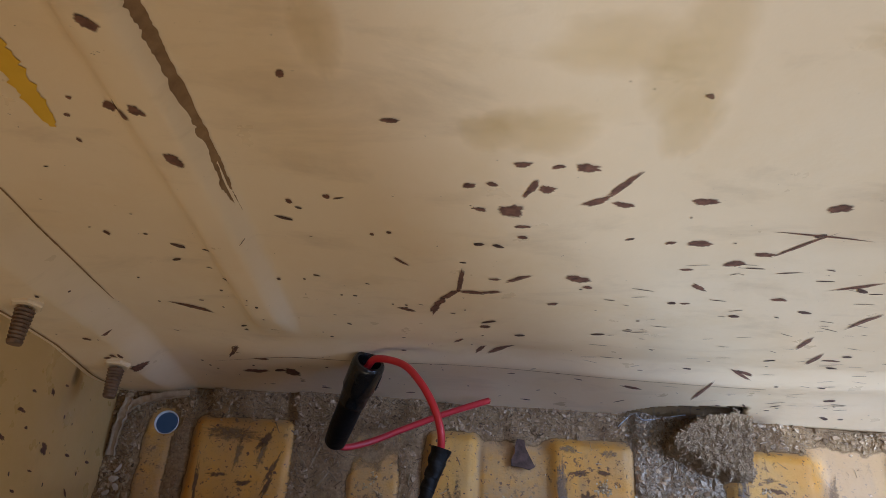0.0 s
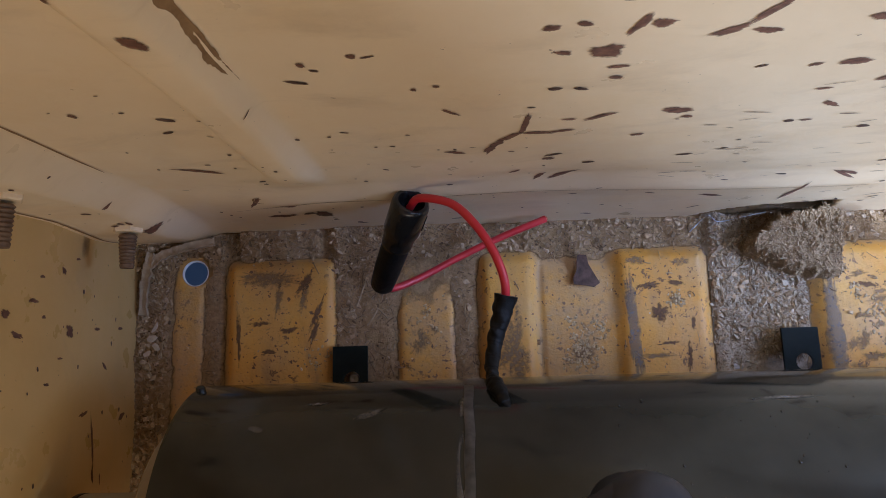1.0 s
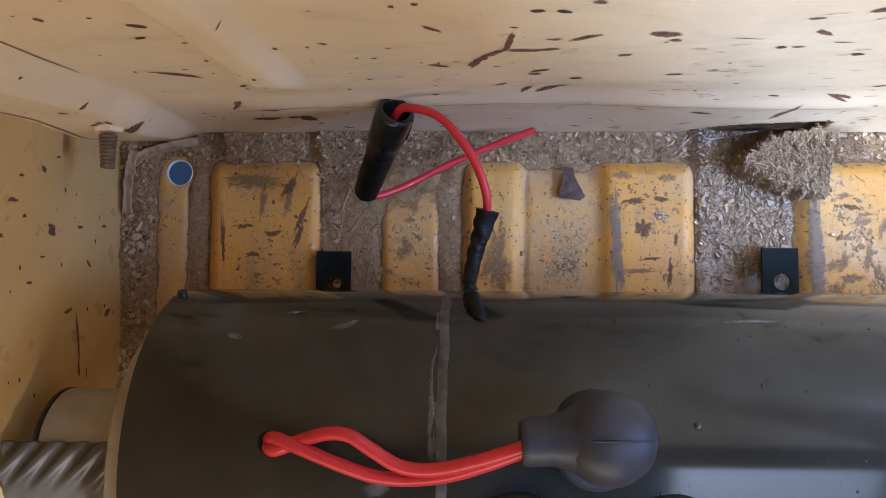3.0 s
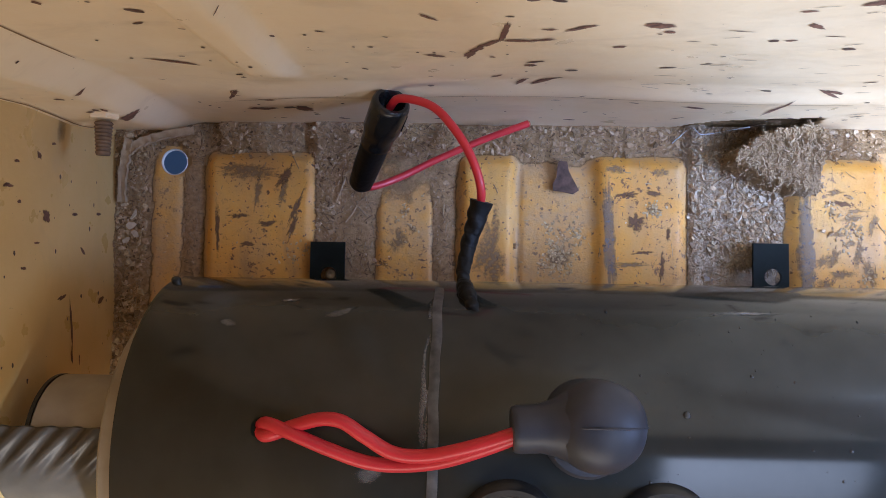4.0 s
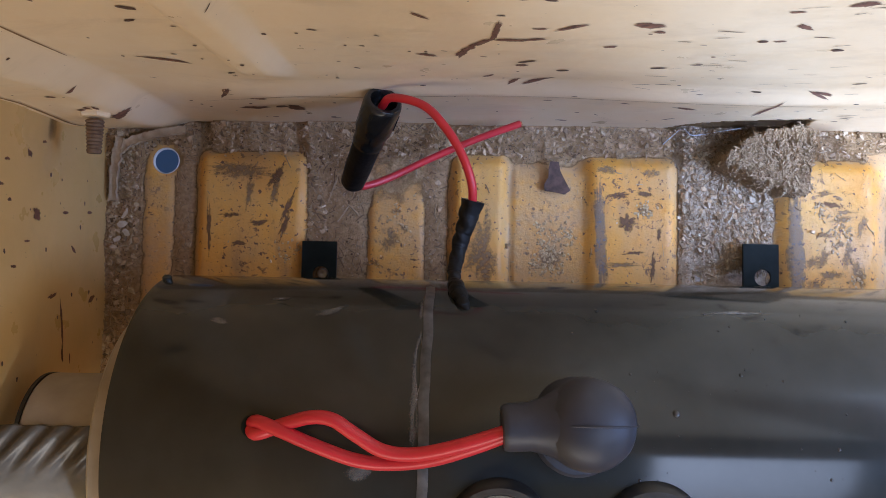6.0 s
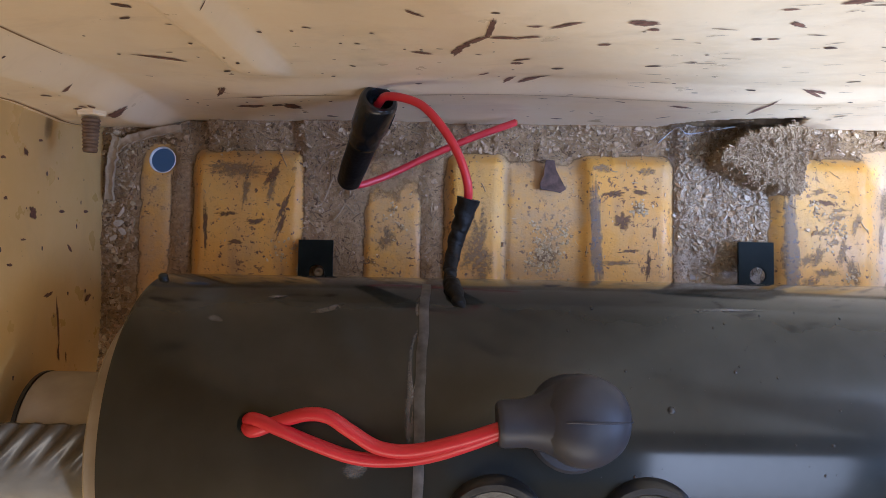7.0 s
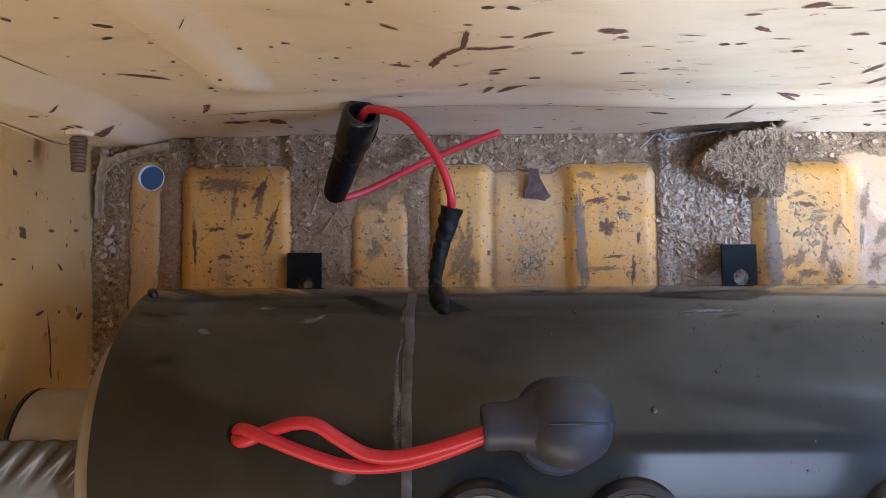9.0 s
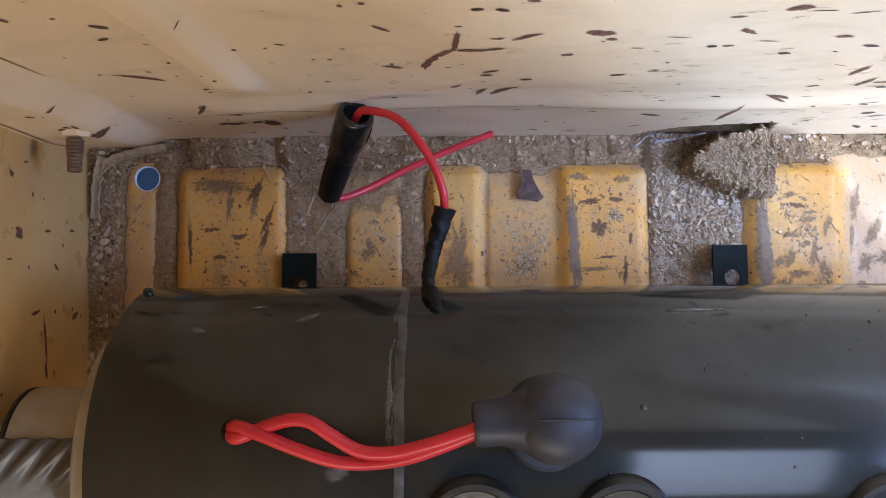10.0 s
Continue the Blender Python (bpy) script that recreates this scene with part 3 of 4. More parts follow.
neck = along((TANK_L, AXIS_Y - 0.003, AXIS_Z), (TANK_L - 0.05, AXIS_Y - 0.003, AXIS_Z))
part("end_ring", turned([(0.0, 0.0), (0.0510, 0.0), (0.0518, 0.0010), (0.0516, 0.0075), (0.0500, 0.0088), (0.0, 0.0088)], neck @ Matrix.Translation((0, 0, 0.0)), 96), M_CAP, tank, "beige plastic end ring")
collar = part("end_cap", turned([(0.0, 0.007), (0.0250, 0.007), (0.0250, 0.0462), (0.0242, 0.0470), (0.0, 0.0470)], neck, 72), M_CAP, tank, "beige plastic end cap")
part("gasket", turned([(0.0, 0.0470), (0.0252, 0.0470), (0.0252, 0.0484), (0.0, 0.0484)], neck, 64), M_BLACK, collar, "black rubber ring")
ribbed = bmesh.new()
rows = []
for k in range(97):
    h = 0.0098 + 0.0482 * k / 96
    row = []
    for i in range(121):
        a = math.radians(72 + 158 * i / 120)
        tooth = 0.5 + 0.5 * math.sin((h - 0.064 * i / 120) / 0.0092 * math.tau)
        r = 0.0264 + 0.0017 * tooth * float(1 - step(0.14, 0.34, i / 120))
        row.append(ribbed.verts.new((TANK_L - h, AXIS_Y - 0.003 + r * math.cos(a), AXIS_Z + r * math.sin(a))))
    rows.append(row)
for lo, hi in zip(rows, rows[1:]):
    for i in range(120):
        ribbed.faces.new((lo[i], lo[i + 1], hi[i + 1], hi[i]))
shell = part("ribbed_clamp", ribbed, M_TEETH, tank, "grey plastic clamp with slanting teeth")
skin = shell.modifiers.new("thickness", "SOLIDIFY")
skin.thickness, skin.offset = 0.0016, -1

for x in (0.0068, 0.0552, 0.1420):
    top = on_tank(x, -0.0108)
    out = Vector((0, -0.0178, 0.0594)).normalized()
    part("port_plug", turned([(0.0, -0.004), (0.0165, -0.004), (0.0165, 0.0015), (0.0155, 0.0028), (0.0135, 0.0030), (0.0125, 0.0020), (0.0, 0.0016)], along(top, top + out), 56), M_BLACK, tank, "round black plug")

grommet = on_tank(-0.0725, 0.0195)
part("cable_grommet", turned([(0.0, -0.002), (0.0036, -0.002), (0.0036, 0.0001), (0.0032, 0.0002), (0.0, 0.0001)], along(grommet, grommet + Vector((0, 0.012, 0.06))), 32), M_TAB, tank, "black rubber grommet")

# ---- terminal boot and battery cables ----
boot = thing("terminal_boot", "dark grey rubber boot over a terminal on the tank", "terminal cover")
centre = Vector((0.0318, 0.0250, 0.1450))
part("bulb", turned([(0.0, -0.022), (0.0140, -0.022), (0.0136, -0.014), (0.0135, -0.006), (0.0138, 0.000), (0.0136, 0.004), (0.0122, 0.0080), (0.0092, 0.0108), (0.0050, 0.0124), (0.0020, 0.0129), (0.0, 0.0130)], along(centre, centre + Vector((0.05, 0.10, 1))), 48, 0.02), M_BOOT, boot)
part("skirt", turned([(0.0, -0.021), (0.0143, -0.021), (0.0146, -0.019), (0.0141, -0.0125), (0.0130, -0.0110), (0.0, -0.0110)], along(centre + Vector((-0.0010, -0.0040, 0)), centre + Vector((0.0, 0.02, 1))), 48, 0.01), M_BOOT, boot)
part("cable_sleeve", turned([(0.0, 0.0), (0.0062, 0.0), (0.0068, 0.0006), (0.0071, 0.002), (0.0072, 0.008), (0.0084, 0.0125), (0.0112, 0.018), (0.0, 0.024)], along((0.0062, 0.0236, 0.1462), (0.0318, 0.0252, 0.1450)), 40, 0.02), M_BOOT, boot)

part("mould_line", hose([tuple(centre + Vector((0.0004 + 0.01395 * math.cos(radians(a)), 0.0012 * math.sin(radians(a)), 0.0134 * math.sin(radians(a))))) for a in range(-20, 131, 10)], 0.00035, 8, 4), M_BOOT, boot)

battery = thing("battery_cable", "pair of red insulated battery cables entering the tank", "cable")
part("strand", hose([(-0.0745, 0.0190, 0.124), (-0.0702, 0.0213, 0.1310), (-0.0618, 0.0191, 0.1345), (-0.0510, 0.0148, 0.1345), (-0.0386, 0.0108, 0.1345), (-0.0279, 0.0100, 0.1350), (-0.0156, 0.0119, 0.1380), (-0.0037, 0.0164, 0.1430), (0.0090, 0.0220, 0.1465)], 0.0022), M_WIRE, battery)
part("strand", hose([(-0.0745, 0.0195, 0.124), (-0.0706, 0.0176, 0.1310), (-0.0619, 0.0208, 0.1330), (-0.0526, 0.0239, 0.1370), (-0.0454, 0.0236, 0.1385), (-0.0383, 0.0193, 0.1385), (-0.0295, 0.0145, 0.1385), (-0.0191, 0.0140, 0.1398), (-0.0054, 0.0178, 0.1440), (0.0090, 0.0230, 0.1468)], 0.0022), M_WIRE, battery)

# ---- in-line fuse holder with its wires ----
fuse = thing("fuse_holder", "black in-line fuse holder leaning on the rear panel with red wires", "fuse holder")
top, bottom = Vector((-0.0383, 0.1402, 0.0740)), Vector((-0.0560, 0.1128, 0.0310))
shaft = along(bottom, top)
size = (top - bottom).length
part("barrel", turned([(0.0, 0.0), (0.0046, 0.0), (0.0053, 0.0012), (0.0058, 0.012), (0.0062, size * 0.50), (0.0064, size * 0.56), (0.0, size * 0.56)], shaft, 32, 0.05), M_TAPE, fuse, "tape-wrapped barrel")
cap = part("cap", turned([(0.0, size * 0.52), (0.0064, size * 0.52), (0.0067, size * 0.54), (0.0066, size * 0.56), (0.0070, size * 0.66), (0.0077, size * 0.70), (0.0079, size * 0.96), (0.0076, size * 0.985), (0.0069, size), (0.0056, size), (0.0050, size - 0.001), (0.0048, size - 0.007), (0.0, size - 0.007)], shaft, 40), M_GLOSS, fuse, "glossy black cap")
for k in range(7):
    a = math.radians(200 + 13 * k)
    rib = slab(-0.0003, 0.0003, -0.0003, 0.0003, size * 0.74, size * 0.90)
    bmesh.ops.transform(rib, matrix=shaft @ Matrix.Rotation(a, 4, "Z") @ Matrix.Translation((0.0079, 0, 0)), verts=rib.verts)
    part("grip_rib", rib, M_GLOSS, cap)
part("upper_wire", hose([tuple(shaft @ Vector((0, 0, size - 0.004))), (-0.0348, 0.1403, 0.0775), (-0.0221, 0.1358, 0.0840), (-0.0132, 0.1262, 0.0880), (-0.0066, 0.1155, 0.0880), (-0.0029, 0.1051, 0.0860), (-0.0027, 0.0977, 0.0815), (-0.0045, 0.0915, 0.0800)], 0.00168), M_WIRE, fuse, "red wire")
tail = part("lower_wire", hose([tuple(shaft @ Vector((0.001, 0, 0.003))), (-0.0521, 0.1122, 0.0270), (-0.0400, 0.1175, 0.0200), (-0.0219, 0.1273, 0.0160), (-0.0008, 0.1368, 0.0160), (0.0207, 0.1448, 0.0170)], 0.00168), M_WIRE, fuse, "red wire with a cut end")
part("copper_core", turned([(0.0, -0.002), (0.0010, -0.002), (0.0010, 0.0006), (0.0008, 0.0008), (0.0, 0.0008)], along((0.0207, 0.1448, 0.0170), (0.0422, 0.1528, 0.0180)), 12), M_COPPER, tail, "bare copper core")


def tape_radius(u):
    """Wound tape: flared at its mouth, stepped where it overlaps, nipped in before the end."""
    r = 0.0039 - 0.0016 * float(step(0.0, 0.48, u)) + 0.0006 * (1 - float(step(0.0, 0.04, u))) + 0.00022 * ((u * 11) % 1.0)
    return r - 0.0008 * math.exp(-((u - 0.54) / 0.02) ** 2) + 0.0007 * math.exp(-((u - 0.68) / 0.08) ** 2) - 0.0012 * float(step(0.85, 1.0, u))


part("sleeve", hose([(-0.0024, 0.0995, 0.0820), (-0.0049, 0.0895, 0.0800), (-0.0076, 0.0807, 0.0800), (-0.0089, 0.0725, 0.0840), (-0.0088, 0.0675, 0.0900), (-0.0072, 0.0640, 0.0965), (-0.0055, 0.0600, 0.1005), (-0.0035, 0.0560, 0.1030)], tape_radius, 20, 24, 0.30), M_TAPE, fuse, "black tape sleeve")


# ---- studs in the corner flange ----
def stud(x, z):
    y = float(wall_y(x, z)) + 0.0005
    bolt = thing("stud_bolt", "rusty threaded stud through the cream corner flange", "bolt", "corner studs")
    m = along((x, y, z), (x, y - 0.05, z - 0.002))
    part("nut", turned([(0.0, 0.0), (0.0064, 0.0), (0.0064, 0.0016), (0.0058, 0.0022), (0.0, 0.0024)], m, 6), M_WALL, bolt, "paint-covered nut", False)
    profile = [(0.0, 0.003)]
    for k in range(9):
        profile += [(0.0033 - 0.00008 * k, 0.0032 + k * 0.0015), (0.0039 - 0.0001 * k, 0.0039 + k * 0.0015)]
    part("thread", turned(profile + [(0.0027, 0.0172), (0.0, 0.0174)], m, 24), M_STUD, bolt)


stud(-0.1600, 0.0615)
stud(-0.1635, 0.1440)


# ---- rust, chips and stains on the sheet metal ----
def blot(cx, cy, length, width, angle, place, mat, parent, name, seed, wild=1.0):
    """An irregular flake of the surface; length and width in millimetres, place lays (u, v) on the sheet."""
    rnd = random.Random(seed)
    n = 40
    a0, off = radians(angle), rnd.uniform(0, 90)
    c, sn = math.cos(a0), math.sin(a0)
    verts, faces = [place(cx, cy)], []
    for ring in (0.55, 1.0):
        for k in range(n):
            a = math.tau * k / n
            r = ring * (1 + 0.55 * wild * noise.noise((math.cos(a) * 1.6 + off, math.sin(a) * 1.6, 0)) + 0.40 * wild * noise.noise((math.cos(a) * 4 + off, math.sin(a) * 4, 4)) + 0.22 * wild * noise.noise((math.cos(a) * 10 + off, math.sin(a) * 10, 8)))
            u, v = math.cos(a) * r * length / 2000, math.sin(a) * r * width / 2000
            v += 0.18 * math.sin(off) * width / 2000 * math.cos(2 * a)
            verts.append(place(cx + u * c - v * sn, cy + u * sn + v * c))
    for k in range(n):
        q = (k + 1) % n
        faces += [(0, 1 + k, 1 + q), (1 + k, 1 + n + k, 1 + n + q, 1 + q)]
    ob = mesh_object(name, verts, faces, mat, parent)
    rim = ob.data.attributes.new("edge", "FLOAT", "POINT")
    rim.data.foreach_set("value", [1.0] + [0.7] * n + [0.0] * n)
    return ob


def on_rear(x, z):
    return (x, float(wall_y(x, z)) - 0.00025, z)


def on_side(y, z):
    return (side_x(y, z) + 0.00025, y, z)


def on_floor(x, y):
    return (x, y, float(pan_z(x, y)) + 0.00025)


def chip(x, z, length, width, angle):
    blot(x, z, length * 1.02, width * 1.15, angle, on_rear, M_RUST, rear, "rust_chip", x * 9 + z, 0.62)


def side_chip(y, z, length, width, angle):
    blot(y, z, length * 1.12, width * 1.25, angle, on_side, M_RUST, left, "rust_chip", y * 9 + z, 0.7)


def stain(x, y, length, width, angle, mat=None):
    blot(x, y, length * 1.2, width * 1.35, angle, on_floor, mat or M_GRIME_SHADE, floor, "stain", x * 9 + y)


def scratch(points, wide, place, mat, parent, name):
    """A crooked line of worn paint along a few places."""
    line = spline([(u, v, 0) for u, v in points], 12)
    verts, faces = [], []
    for i, p in enumerate(line):
        way = (line[min(i + 1, len(line) - 1)] - line[max(i - 1, 0)]).normalized()
        w = wide / 2000 * (0.65 + 0.7 * abs(noise.noise((i * 0.4, wide, 1)))) * min(1, 0.25 + 4 * (1 - i / (len(line) - 1)))
        for k in (-1, 0, 1):
            verts.append(place(p.x - way.y * w * k, p.y + way.x * w * k))
    for i in range(len(line) - 1):
        for k in (0, 1):
            faces.append((3 * i + k, 3 * i + k + 1, 3 * i + k + 4, 3 * i + k + 3))
    return mesh_object(name, verts, faces, mat, parent)


chip(-0.0753, 0.3036, 6.0, 3.4, -60)
chip(-0.0870, 0.2662, 4.6, 4.2, -40)
chip(-0.0825, 0.2698, 5.4, 4.0, -55)
chip(-0.0766, 0.2726, 5.2, 3.4, -60)
chip(-0.0749, 0.2500, 8.4, 4.0, -75)
chip(-0.0960, 0.2690, 1.6, 1.4, 0)
chip(-0.1000, 0.2610, 1.8, 1.6, 0)
chip(-0.0420, 0.2829, 2.2, 3.0, -11)
chip(-0.0181, 0.2671, 5.2, 1.9, 0)
chip(0.0540, 0.2833, 1.9, 2.3, 41)
chip(0.0156, 0.2512, 5.8, 2.5, 6)
chip(0.0324, 0.2514, 7.6, 3.8, -3)
chip(0.0251, 0.2509, 4.2, 1.9, 25)
chip(0.0190, 0.2395, 11.6, 2.2, 74)
chip(0.0234, 0.2394, 5.3, 4.0, -3)
chip(0.0147, 0.2265, 8.3, 7.5, 18)
chip(0.0021, 0.2388, 4.1, 2.7, 16)
chip(0.0085, 0.2404, 3.8, 2.2, -30)
chip(0.0058, 0.2257, 4.2, 2.3, -23)
chip(0.0377, 0.2341, 10.3, 3.1, 36)
chip(0.0436, 0.2433, 16.4, 2.2, 67)
chip(0.0458, 0.2331, 6.7, 2.8, -13)
chip(0.0675, 0.2365, 8.0, 3.8, 1)
chip(0.1050, 0.2352, 7.9, 4.7, 7)
chip(0.0189, 0.2165, 5.7, 1.9, 8)
chip(0.0197, 0.2092, 3.6, 2.3, -14)
chip(0.0741, 0.2095, 8.1, 4.6, -4)
chip(0.0894, 0.1951, 7.5, 4.7, 22)
chip(0.0650, 0.2095, 3.7, 2.0, 20)
chip(0.0963, 0.2030, 7.2, 3.3, -4)
chip(0.1078, 0.2178, 32.8, 1.1, -6)
chip(0.1046, 0.2106, 23.7, 1.5, 58)
chip(-0.0510, 0.2210, 2.1, 3.2, 7)
chip(-0.0391, 0.2260, 2.4, 2.7, 7)
chip(-0.1177, 0.1905, 2.0, 3.5, 8)
chip(-0.0275, 0.2031, 1.7, 2.1, 8)
chip(-0.0220, 0.2055, 2.3, 1.7, -68)
chip(-0.1020, 0.2489, 1.4, 2.2, 6)
chip(-0.0191, 0.1831, 9.1, 1.7, -54)
chip(0.0014, 0.1686, 27.5, 2.0, 88)
chip(-0.0024, 0.1541, 14.0, 3.0, 61)
chip(-0.0058, 0.1455, 11.0, 3.0, 66)
chip(-0.0078, 0.1373, 16.0, 3.2, 79)
chip(0.0060, 0.1585, 11.0, 3.6, -4)
chip(0.0125, 0.1600, 9.0, 2.6, 22)
chip(0.0216, 0.1750, 11.9, 2.5, 43)
chip(0.0134, 0.1732, 4.8, 2.0, 9)
chip(0.0418, 0.1777, 10.5, 5.2, -26)
chip(0.0464, 0.1701, 3.9, 2.9, -16)
chip(0.0365, 0.1513, 4.8, 2.9, 24)
chip(0.0129, 0.1162, 5.2, 4.5, -5)
chip(0.0215, 0.0842, 19.0, 3.6, 55)
chip(-0.0191, 0.1338, 8.1, 3.1, -33)
chip(-0.1091, 0.1211, 18.4, 3.8, -32)
chip(0.0757, 0.1892, 5.5, 1.9, 1)
chip(0.0843, 0.1742, 9.3, 2.2, -48)
chip(0.1152, 0.1663, 6.7, 2.7, 1)
chip(0.0839, 0.1585, 4.0, 1.7, 10)
chip(0.1551, 0.1022, 17.4, 2.6, 87)
chip(0.1627, 0.1013, 10.0, 2.3, -4)
chip(0.1327, 0.0763, 18.7, 2.0, -44)
chip(-0.0993, 0.0378, 15.4, 5.1, 11)
chip(-0.0923, 0.0588, 8.8, 3.1, 10)
chip(-0.0807, 0.0396, 8.5, 11.9, 11)
chip(-0.1521, 0.0548, 10.0, 7.1, 31)
chip(0.1356, 0.1818, 17.0, 2.2, 35)
chip(0.1524, 0.1514, 20.1, 2.4, 72)
chip(-0.1049, 0.0653, 20.4, 2.0, 66)
chip(0.0126, 0.0823, 12.0, 2.4, 70)
chip(0.0024, 0.0935, 8.4, 2.3, 62)
chip(0.1224, 0.0505, 2.5, 27.6, -2)
chip(0.0885, 0.0486, 11.7, 3.7, -21)
chip(0.1424, 0.1224, 16.1, 2.3, 89)
chip(0.1338, 0.0780, 13.4, 3.0, -29)
chip(-0.1621, 0.0693, 2.6, 4.5, -63)
chip(-0.1550, 0.0721, 6.5, 1.9, -86)
chip(-0.1609, 0.0957, 4.9, 3.0, -68)
chip(-0.1511, 0.1003, 2.4, 3.9, -66)
chip(-0.1582, 0.0726, 4.6, 2.3, -77)
for x, z, wide, high in ((0.0484, 0.2945, 16, 44), (0.0525, 0.2722, 13, 26), (0.0187, 0.2676, 24, 18), (0.0315, 0.2967, 26, 18), (0.0053, 0.2651, 12, 15), (-0.0317, 0.2969, 9, 26), (0.0950, 0.305, 30, 12)):
    blot(x, z, wide * 1.5, high * 1.4, 0, on_rear, M_YELLOWING, rear, "yellowed_patch", x + z, 0.3)
scratch([(-0.0666, 0.3120), (-0.0666, 0.3054), (-0.0664, 0.2979), (-0.0665, 0.2859), (-0.0664, 0.2643), (-0.0666, 0.2424), (-0.0673, 0.2270), (-0.0668, 0.2130)], 2.6, on_rear, M_OLDRUST, rear, "rust_line")
scratch([(-0.1385, 0.300), (-0.1382, 0.220), (-0.1392, 0.193), (-0.1397, 0.160), (-0.1405, 0.125)], 0.9, on_rear, M_OLDRUST, rear, "rust_line")
scratch([(-0.1790, 0.300), (-0.1792, 0.200), (-0.1788, 0.130), (-0.1790, 0.080), (-0.1786, 0.030), (-0.1788, 0.004)], 1.3, on_rear, M_OLDRUST, rear, "rust_line")
scratch([(-0.1010, 0.0705), (-0.1035, 0.0715), (-0.1046, 0.0685), (-0.1038, 0.0650), (-0.1015, 0.0640)], 1.1, on_rear, M_OLDRUST, rear, "hooked_scratch")
scratch([(0.150, 0.0600), (0.110, 0.0615), (0.060, 0.0605), (0.010, 0.0620), (-0.040, 0.0625), (-0.078, 0.0640), (-0.100, 0.0560), (-0.118, 0.0480)], 0.55, on_rear, M_OLDRUST, rear, "crease_line")
scratch([(-0.1036, 0.300), (-0.1045, 0.285), (-0.1053, 0.270), (-0.1062, 0.255)], 7.0, on_rear, M_YELLOW, rear, "yellow_paint_streak")
M_SMUDGE = flaking("black_smudge", (0.05, 0.045, 0.04), (0.09, 0.08, 0.07), 60, 0.5, 0.6, 0.55, 0.13, 0.24)
blot(0.1310, 0.0535, 15, 9, 0, on_side, M_SMUDGE, left, "smudge", 3, 0.3)
side_chip(0.0932, 0.0608, 5.8, 4.7, -156)
side_chip(0.1173, 0.0689, 3.9, 2.1, -125)
side_chip(0.0967, 0.0811, 3.1, 1.3, -83)
side_chip(0.1018, 0.0900, 5.2, 1.3, -81)
side_chip(0.0595, 0.0473, 6.7, 1.7, -73)
side_chip(0.0584, 0.0117, 6.5, 2.3, -59)
side_chip(0.0477, 0.0389, 22.6, 1.5, -172)
side_chip(0.0340, 0.0375, 7.6, 1.5, -172)
side_chip(0.0318, 0.0307, 5.1, 1.0, -172)
side_chip(0.0966, 0.0374, 5.1, 1.3, -84)
side_chip(0.0816, 0.0675, 4.2, 0.9, -86)
side_chip(0.1241, 0.0586, 3.7, 0.9, -78)
side_chip(0.0807, 0.0295, 4.9, 1.5, -126)
side_chip(0.0992, 0.0149, 4.6, 1.3, -84)
side_chip(0.0709, 0.0766, 4.0, 1.1, -87)
side_chip(0.1020, 0.0891, 7.6, 1.3, -88)
side_chip(0.0882, 0.0983, 7.6, 1.9, -96)
side_chip(0.0951, 0.1064, 5.4, 2.8, -83)
side_chip(0.1122, 0.0846, 4.0, 1.1, -80)
stain(-0.1159, 0.1231, 30.9, 6.8, -2)
stain(0.0744, 0.1013, 7.6, 6.1, -9, M_DARK)
stain(0.0647, 0.1269, 9.4, 3.9, 1)
stain(0.0866, 0.1251, 8.2, 3.3, 1)
stain(0.0615, 0.0930, 50, 4.0, -88, M_BARE)
stain(0.1563, 0.0880, 56, 5.5, -89, M_BARE)
# shadow and scuff beside the tape sleeve, painted as one brown smear
stain(0.0050, 0.0840, 31, 13, -84)
stain(-0.0476, 0.0783, 5.5, 2.2, -29)
stain(-0.1052, 0.0975, 8.4, 2.0, 1, M_DARK)
stain(-0.0976, 0.1206, 10.0, 4.0, 62, M_DARK)
stain(0.0826, 0.1070, 7.1, 4.4, -19)
stain(0.1724, 0.1113, 10.8, 1.9, -4, M_DARK)
stain(0.1776, 0.0922, 3.8, 2.5, 1)
stain(0.1855, 0.0787, 16.1, 3.8, -71)
stain(-0.0915, 0.1053, 16.7, 2.0, 67, M_DARK)
stain(-0.1302, 0.0948, 22.4, 1.7, -86, M_DARK)
stain(-0.0342, 0.0966, 3.3, 3.3, 1)
stain(-0.0386, 0.1048, 4.4, 2.2, 1)

M_PALE = flaking("pale_dust_film", (0.36, 0.31, 0.26), (0.52, 0.47, 0.42), 160, 2.0, 0.8, 0.62, 0.13, 0.40)
stain(0.1225, 0.0740, 34, 40, 92, M_PALE)
stain(0.1420, 0.0660, 12, 26, 0, M_PALE)
for x, y, long, wide, lean in ((0.2060, 0.1120, 18, 4, 80), (0.2105, 0.0830, 11, 6, 75), (0.2035, 0.0960, 14, 3, 88), (0.2150, 0.0990, 16, 5, 60), (0.2220, 0.0860, 14, 6, 10), (0.2080, 0.0700, 9, 5, 30),
                                (0.1640, 0.0830, 9, 3.5, 40), (0.1730, 0.0770, 12, 4, 0), (0.1810, 0.0880, 15, 3, 80), (0.1880, 0.1010, 10, 3, 70), (0.1705, 0.0960, 7, 2, 0), (0.1700, 0.1165, 8, 2.2, 10), (0.1800, 0.1075, 9, 1.6, 5), (0.1650, 0.0710, 10, 5, 5)):
    stain(x, y, long, wide, lean)
stain(0.0720, 0.0800, 16, 2.0, 2)
stain(0.0870, 0.0790, 12, 2.2, 86, M_DARK)
stain(0.0700, 0.1140, 10, 2.2, 8, M_DARK)
stain(0.0835, 0.1150, 8, 2.0, -12, M_DARK)
stain(-0.0410, 0.0900, 13, 6, 70)
stain(-0.1110, 0.1120, 15, 3.0, 88)
